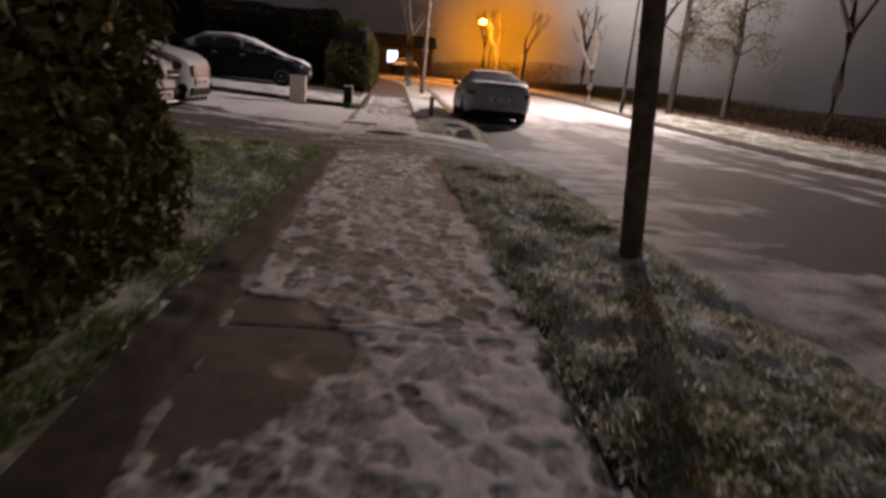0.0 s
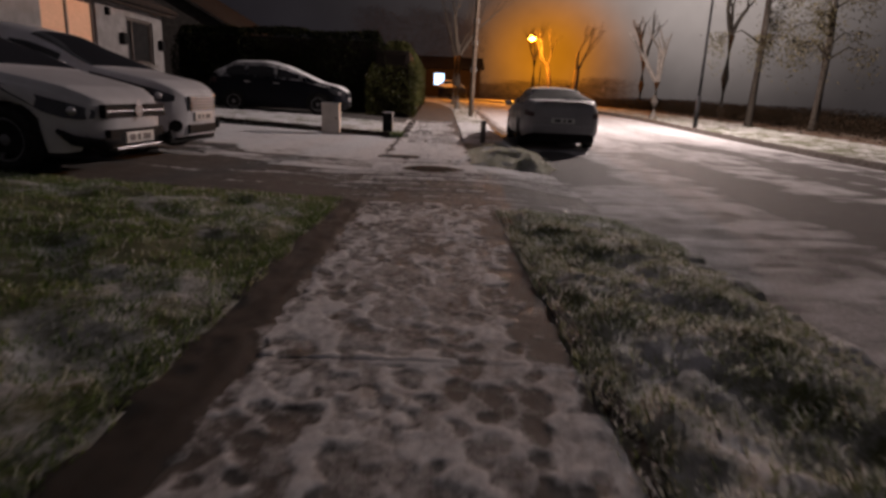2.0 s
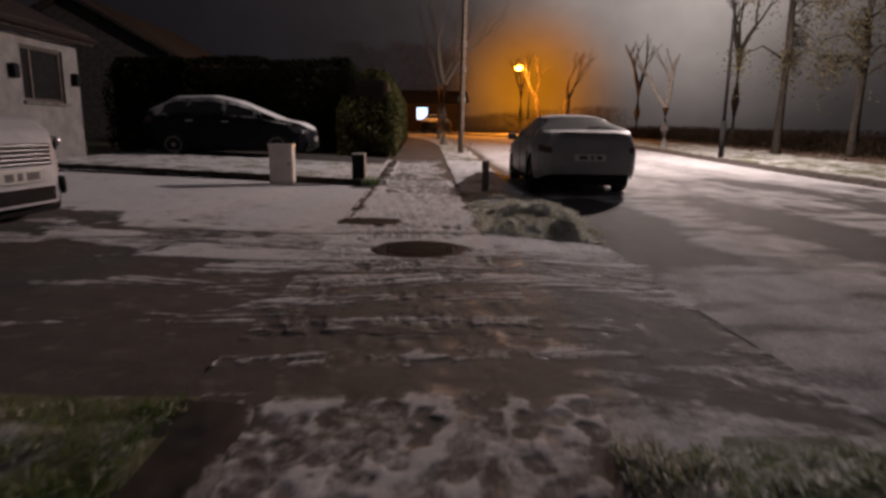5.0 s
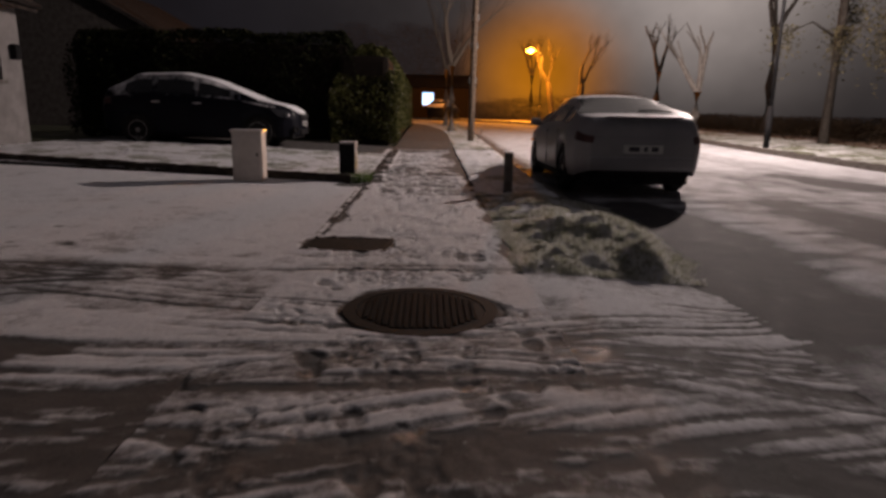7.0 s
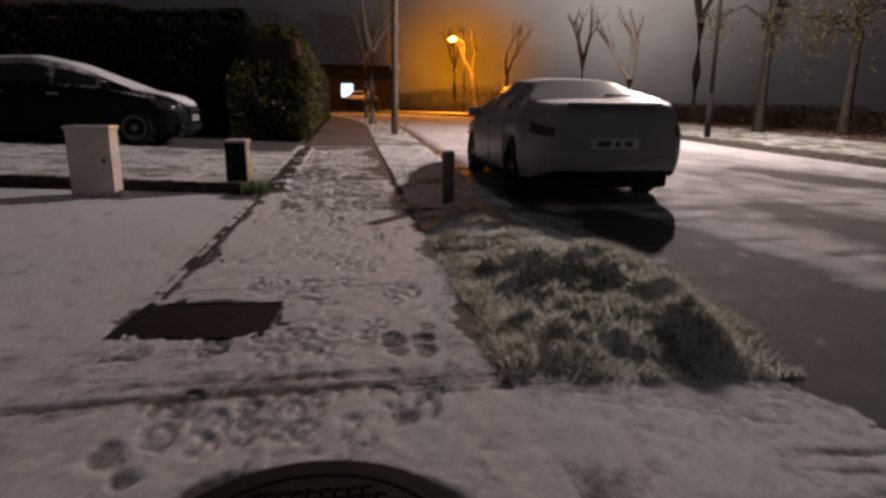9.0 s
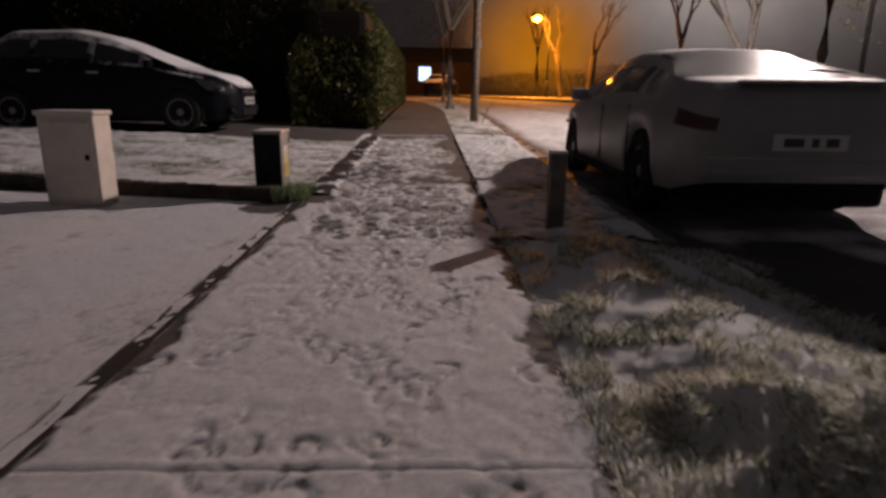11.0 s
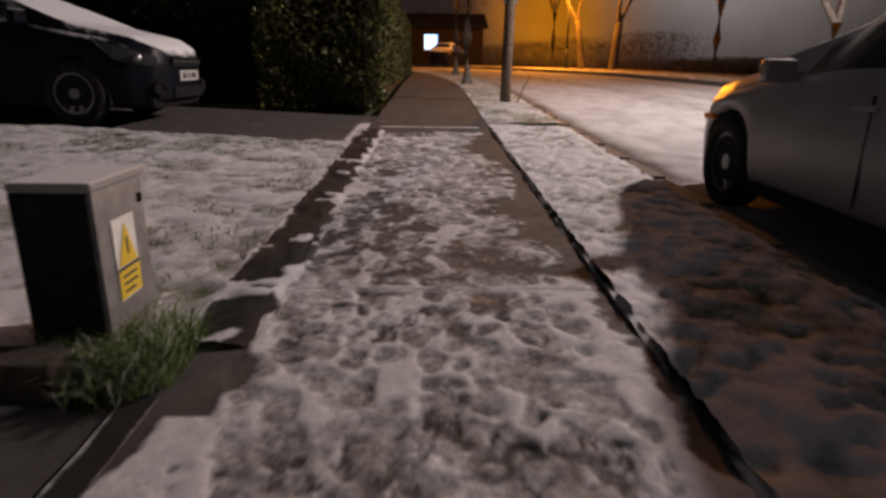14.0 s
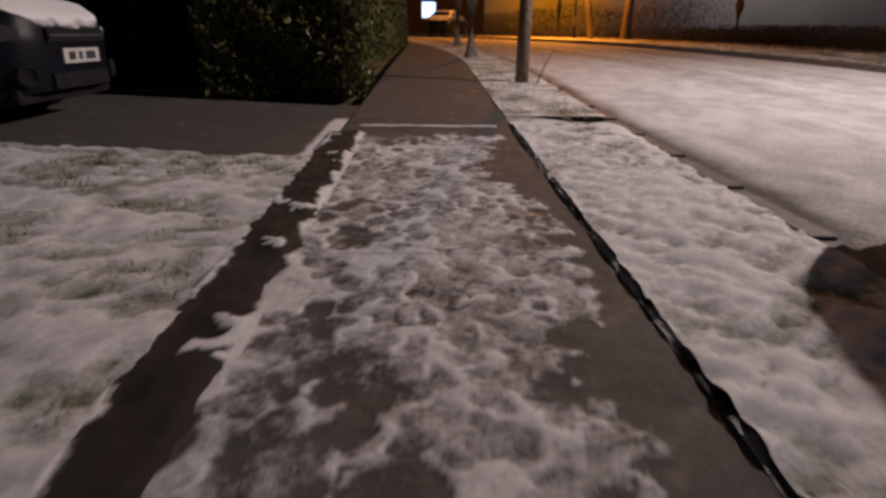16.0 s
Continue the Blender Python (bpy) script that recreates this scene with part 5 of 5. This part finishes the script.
# ---- houses ----
def house_front(root, x, y0, y1, z0, z1, openings, thick=0.28):
    """A wall facing +x with real openings (ya, yb, za, zb), built of piers and spandrels."""
    pieces = []
    y = y0
    for ya, yb, za, zb in sorted(openings):
        pieces += [((y, z0), (ya, z1)), ((ya, z0), (yb, za)), ((ya, zb), (yb, z1))]
        y = yb
    pieces.append(((y, z0), (y1, z1)))
    for lo, hi in pieces:
        bm = bmesh.new()
        box(bm, (x - thick, lo[0], lo[1]), (x, hi[0], hi[1]))
        part("wall", bm, M_RENDER, root)


def window(root, x, ya, yb, za, zb, split, pane_mat=None):
    w = new("window")
    w.parent = root
    bm = bmesh.new()
    for lo, hi in (((ya, za), (yb, za + 0.06)), ((ya, zb - 0.06), (yb, zb)), ((ya, za + 0.06), (ya + 0.06, zb - 0.06)), ((yb - 0.06, za + 0.06), (yb, zb - 0.06)), ((split - 0.03, za + 0.06), (split + 0.03, zb - 0.06))):
        box(bm, (x - 0.14, lo[0], lo[1]), (x - 0.06, hi[0], hi[1]), 0.008)
    part("frame", bm, M_FRAME, w)
    for a, b in ((ya + 0.06, split - 0.03), (split + 0.03, yb - 0.06)):
        bm = bmesh.new()
        box(bm, (x - 0.108, a, za + 0.06), (x - 0.098, b, zb - 0.06))
        part("pane", bm, M_GLASS if pane_mat is None else pane_mat, w)
    bm = bmesh.new()
    box(bm, (x - 0.10, ya - 0.05, za - 0.07), (x + 0.06, yb + 0.05, za - 0.005), 0.01)
    part("sill", bm, M_KERB, w)


def bungalow():
    root = new("bungalow")
    tagged(root, "white-rendered bungalow with dark eaves and one lit window", "house")
    x, y0, y1, z0, z1 = -8.0, 6.0, 20.8, 0.0, 2.95
    house_front(root, x, y0, y1, z0, z1, [(15.3, 17.35, 1.45, 2.72), (18.75, 20.2, 1.45, 2.55)])
    bm = bmesh.new()
    box(bm, (-16.0, y1 - 0.28, z0), (-8.28, y1, z1))
    part("wall", bm, M_RENDER, root)
    bm = bmesh.new()
    box(bm, (-16.0, y0, z0), (-8.28, y0 + 0.28, z1))
    part("wall", bm, M_RENDER, root)
    bm = bmesh.new()
    box(bm, (-16.28, y0, z0), (-16.0, y1, z1))
    part("wall", bm, M_RENDER, root)
    window(root, x, 18.75, 20.2, 1.45, 2.55, 19.15, M_DIMPANE)
    window(root, x, 15.3, 17.35, 1.45, 2.72, 16.3, M_CURTAIN)
    bm = bmesh.new()
    prof = [(-7.70, 2.86), (-12.1, 4.9), (-16.7, 2.86), (-16.7, 2.98), (-12.1, 5.04), (-7.70, 2.98)]
    ends = [[bm.verts.new((px_, yy, pz)) for px_, pz in prof] for yy in (y0 - 0.3, y1 + 0.12)]
    for i in range(6):
        j = (i + 1) % 6
        bm.faces.new((ends[0][i], ends[0][j], ends[1][j], ends[1][i]))
    bm.faces.new(ends[0])
    bm.faces.new(ends[1][::-1])
    part("roof", bm, M_ROOF, root)
    bm = bmesh.new()
    box(bm, (-7.71, y0 - 0.3, 2.74), (-7.65, y1 + 0.12, 2.94), 0.01)
    part("fascia", bm, M_ROOF, root)
    bm = bmesh.new()
    tube(bm, [(-7.60, y0 - 0.3, 2.86), (-7.60, y1 + 0.12, 2.86)], [0.055, 0.055], 8)
    part("gutter", bm, M_TRIM, root)
    for yy, zz in ((18.42, 2.02), (20.55, 2.0)):
        bm = bmesh.new()
        box(bm, (-8.0, yy - 0.09, zz - 0.16), (-7.86, yy + 0.09, zz + 0.12), 0.04)
        part("wall_basket", bm, M_TRIM, root, "dark hanging basket on the wall")
    bm = bmesh.new()
    box(bm, (-8.0, 17.75, 2.48), (-7.9, 17.85, 2.66), 0.02)
    part("wall_light", bm, M_TRIM, root)


bungalow()
root = new("end_house")
tagged(root, "house at the bend with one cold brightly lit window", "house")
bm = bmesh.new()
for lo, hi in (((-6, 67.2, 0.4), (-0.75, 67.5, 3.7)), ((0.35, 67.2, 0.4), (4, 67.5, 3.7)), ((-0.75, 67.2, 0.4), (0.35, 67.5, 1.9)), ((-0.75, 67.2, 3.15), (0.35, 67.5, 3.7))):
    box(bm, lo, hi)
part("wall", bm, M_UNLIT_WALL, root)
bm = bmesh.new()
box(bm, (-0.72, 67.34, 2.0), (0.32, 67.36, 3.1))
part("pane", bm, M_LITPANE, root)
bm = bmesh.new()
for lo, hi in (((-0.75, 67.26, 1.9), (-0.69, 67.33, 3.15)), ((0.29, 67.26, 1.9), (0.35, 67.33, 3.15)), ((-0.69, 67.26, 1.9), (0.29, 67.33, 1.96)), ((-0.23, 67.26, 1.96), (-0.18, 67.33, 2.2))):
    box(bm, lo, hi)
part("window_frame", bm, M_UPVC, root)
bm = bmesh.new()
v = [bm.verts.new(p) for p in ((-6.4, 66.8, 3.6), (4.4, 66.8, 3.6), (4.4, 71, 5.0), (-6.4, 71, 5.0))]
bm.faces.new(v)
bmesh.ops.solidify(bm, geom=bm.faces[:], thickness=0.15)
part("roof", bm, M_ROOF, root)
root = new("neighbour_house")
tagged(root, "dark gabled house standing behind the hedge", "house")
bm = bmesh.new()
M_DIM = plain("weathered_pebbledash", (0.05, 0.046, 0.043), (0.09, 0.084, 0.078), 0.95, 6)
prof = [(-19, 0.2), (-9.5, 0.2), (-9.5, 3.4), (-14.2, 6.0), (-19, 3.4)]
ends = [[bm.verts.new((a, yy, c)) for a, c in prof] for yy in (32, 42)]
for i in range(5):
    bm.faces.new((ends[0][i], ends[0][(i + 1) % 5], ends[1][(i + 1) % 5], ends[1][i]))
bm.faces.new(ends[0])
bm.faces.new(ends[1][::-1])
part("wall", bm, M_DIM, root)
bm = bmesh.new()
prof = [(-9.1, 3.2), (-14.2, 6.05), (-19.4, 3.2), (-19.4, 3.35), (-14.2, 6.22), (-9.1, 3.35)]
ends = [[bm.verts.new((a, yy, c)) for a, c in prof] for yy in (31.6, 42.4)]
for i in range(6):
    bm.faces.new((ends[0][i], ends[0][(i + 1) % 6], ends[1][(i + 1) % 6], ends[1][i]))
bm.faces.new(ends[0])
bm.faces.new(ends[1][::-1])
part("roof", bm, M_ROOF, root)
far_car = copy_thing(van, pose(1.2, 62.5, float(land(1.2, 62.5)), 0, 0, 70))
tagged(far_car, "dark car parked in front of the lit window")

# ---- soil edge, kerbs and slabs ----
M_EARTH = snowy("snow_flecked_earth", (0.0035, 0.0027, 0.002), (0.009, 0.007, 0.0055), 0.85)


def earth_snow(x0, x1):
    """Snow that creeps over both edges of a bare strip, with flecks on it and a drift along one joint."""
    def cover(X, Y):
        a = X - x0 - 0.16 * (fbm(X * 3, Y * 4.5, 81) - 0.42) - 0.05 * (fbm(X * 14, Y * 14, 83) - 0.5)
        b = x1 - X - 0.16 * (fbm(X * 3, Y * 5.0, 82) - 0.46) - 0.05 * (fbm(X * 14, Y * 14, 84) - 0.5)
        flecks = smooth(0.66, 0.71, fbm(X * 8, Y * 7, 85)) * (Y > 10)
        drift = 1 - smooth(0.02, 0.05, np.abs(Y - 17.84 + 0.06 * (fbm(X * 6, Y * 2, 86) - 0.5)))
        return 1.1 * np.maximum.reduce([(1 - smooth(0.0, 0.05, a)) * np.where(Y > 10, 1, 0.55), (1 - smooth(0.0, 0.05, b)) * np.where(Y > 10, 1, 0.45), flecks, drift]) - 0.1
    return cover


for y0, y1, x0, x1 in ((-3.5, 8.0, -0.90, -0.55), (17.3, 22.9, -0.98, -0.66)):
    ob = sheet("soil_edge", steps(x0, x1, 0.02), steps(y0, y1, 0.03), lambda X, Y, S: land(X, Y) + 0.016 + 0.012 * S + 0.04 * (fbm(X * 9, Y * 6, 55) - 0.45) - 0.03 * (smooth(x1 - 0.08, x1, X) + 1 - smooth(x0, x0 + 0.05, X)), earth_snow(x0, x1), M_EARTH)
    tagged(ob, "strip of bare dark earth beside the path, flecked with snow", "soil", kind="structure")
verge_gap = sheet("verge_gutter", steps(0.615, 0.69, 0.02), steps(-3.5, 7.6, 0.04), lambda X, Y, S: land(X, Y) + 0.008 + 0.05 * (fbm(X * 9, Y * 8, 57) - 0.5), lambda X, Y: 0 * X, M_SOIL_AND_SHADE)
tagged(verge_gap, "dark crumbled edge between path and verge", "soil", kind="structure")
gap2 = sheet("verge_gutter", steps(0.615, 0.68, 0.008), steps(15.8, 23.4, 0.02), lambda X, Y, S: land(X, Y) - 0.001 + 0.008 * S + 0.028 * (fbm(X * 22, Y * 15, 58, 3) - 0.45) - 0.012 * smooth(0.66, 0.78, X) - 0.03 * (1 - smooth(0.58, 0.62, X)), lambda X, Y: 0.45 + 1.9 * (fbm(X * 9, Y * 5, 44) - 0.5), M_EARTH)
tagged(gap2, "dark crumbled edge between path and verge", "soil", kind="structure")
gap3 = sheet("drive_gutter", steps(-0.945, -0.85, 0.01), steps(13.3, 17.0, 0.02), lambda X, Y, S: land(X, Y) + 0.001 + 0.008 * S + 0.008 * (fbm(X * 9, Y * 8, 59) - 0.5), lambda X, Y: 0.02 + 1.0 * (fbm(X * 9, Y * 6, 59) - 0.5) + 22 * np.maximum(np.abs(X + 0.897) - 0.026, 0), M_EARTH)
tagged(gap3, "dark open joint between path and forecourt", "joint", kind="structure")


def kerb_line(name, x, y0, y1, up, label):
    root = new(name)
    tagged(root, label, "kerb", kind="structure")
    bm = bmesh.new()
    box(bm, (0, 0.004, -0.2), (0.14, 0.906, up), 0.012)
    me = bpy.data.meshes.new("kerb_stone")
    bm.to_mesh(me)
    bm.free()
    me.materials.append(M_KERB)
    for y in np.arange(y0, y1, 0.91):
        ob = new("kerb_stone", me)
        ob.parent = root
        b0, b1 = float(swing(y)), float(swing(y + 0.91))
        ob.matrix_basis = pose(x + b0, y, float(land(x, y)) + random.uniform(-0.004, 0.004), 0, 0, math.degrees(math.atan2(b0 - b1, 0.91)))


kerb_line("kerb_far", 9.455, -5, 72, 0.045, "row of concrete kerb stones along the far side")
kerb_line("kerb_near", 1.66, 15.8, 23.3, -0.018, "row of concrete kerb stones at the snowy verge")
kerb_line("kerb_near", 1.66, 23.95, 60, -0.018, "row of concrete kerb stones at the frosty verge")

path = new("pavement")
tagged(path, "concrete footpath in bays under trodden snow", "pavement", kind="structure")
for k in range(-3, 19):
    y0 = JOINT0 + k * BAY
    fine = k < 10
    ob = sheet("slab", steps(-0.885, 0.64, 0.014 if fine else 0.08), steps(y0 + 0.003, y0 + BAY - 0.003, 0.014 if fine else 0.08), lambda X, Y, S: land(X, Y) - 0.004 + 0.011 * S - dents(X, Y) - 0.004 * (np.minimum(Y - y0, y0 + BAY - Y) < 0.015), pave_snow, M_PAVE, path)
bed = sheet("path_bed", steps(-0.9, 0.66, 0.1), steps(-4.7, 46, 0.2), lambda X, Y, S: land(X, Y) - 0.022, lambda X, Y: 0.35 + 0 * X, M_PAVE)
tagged(bed, "dark bed under the path's bays", "pavement", kind="structure")
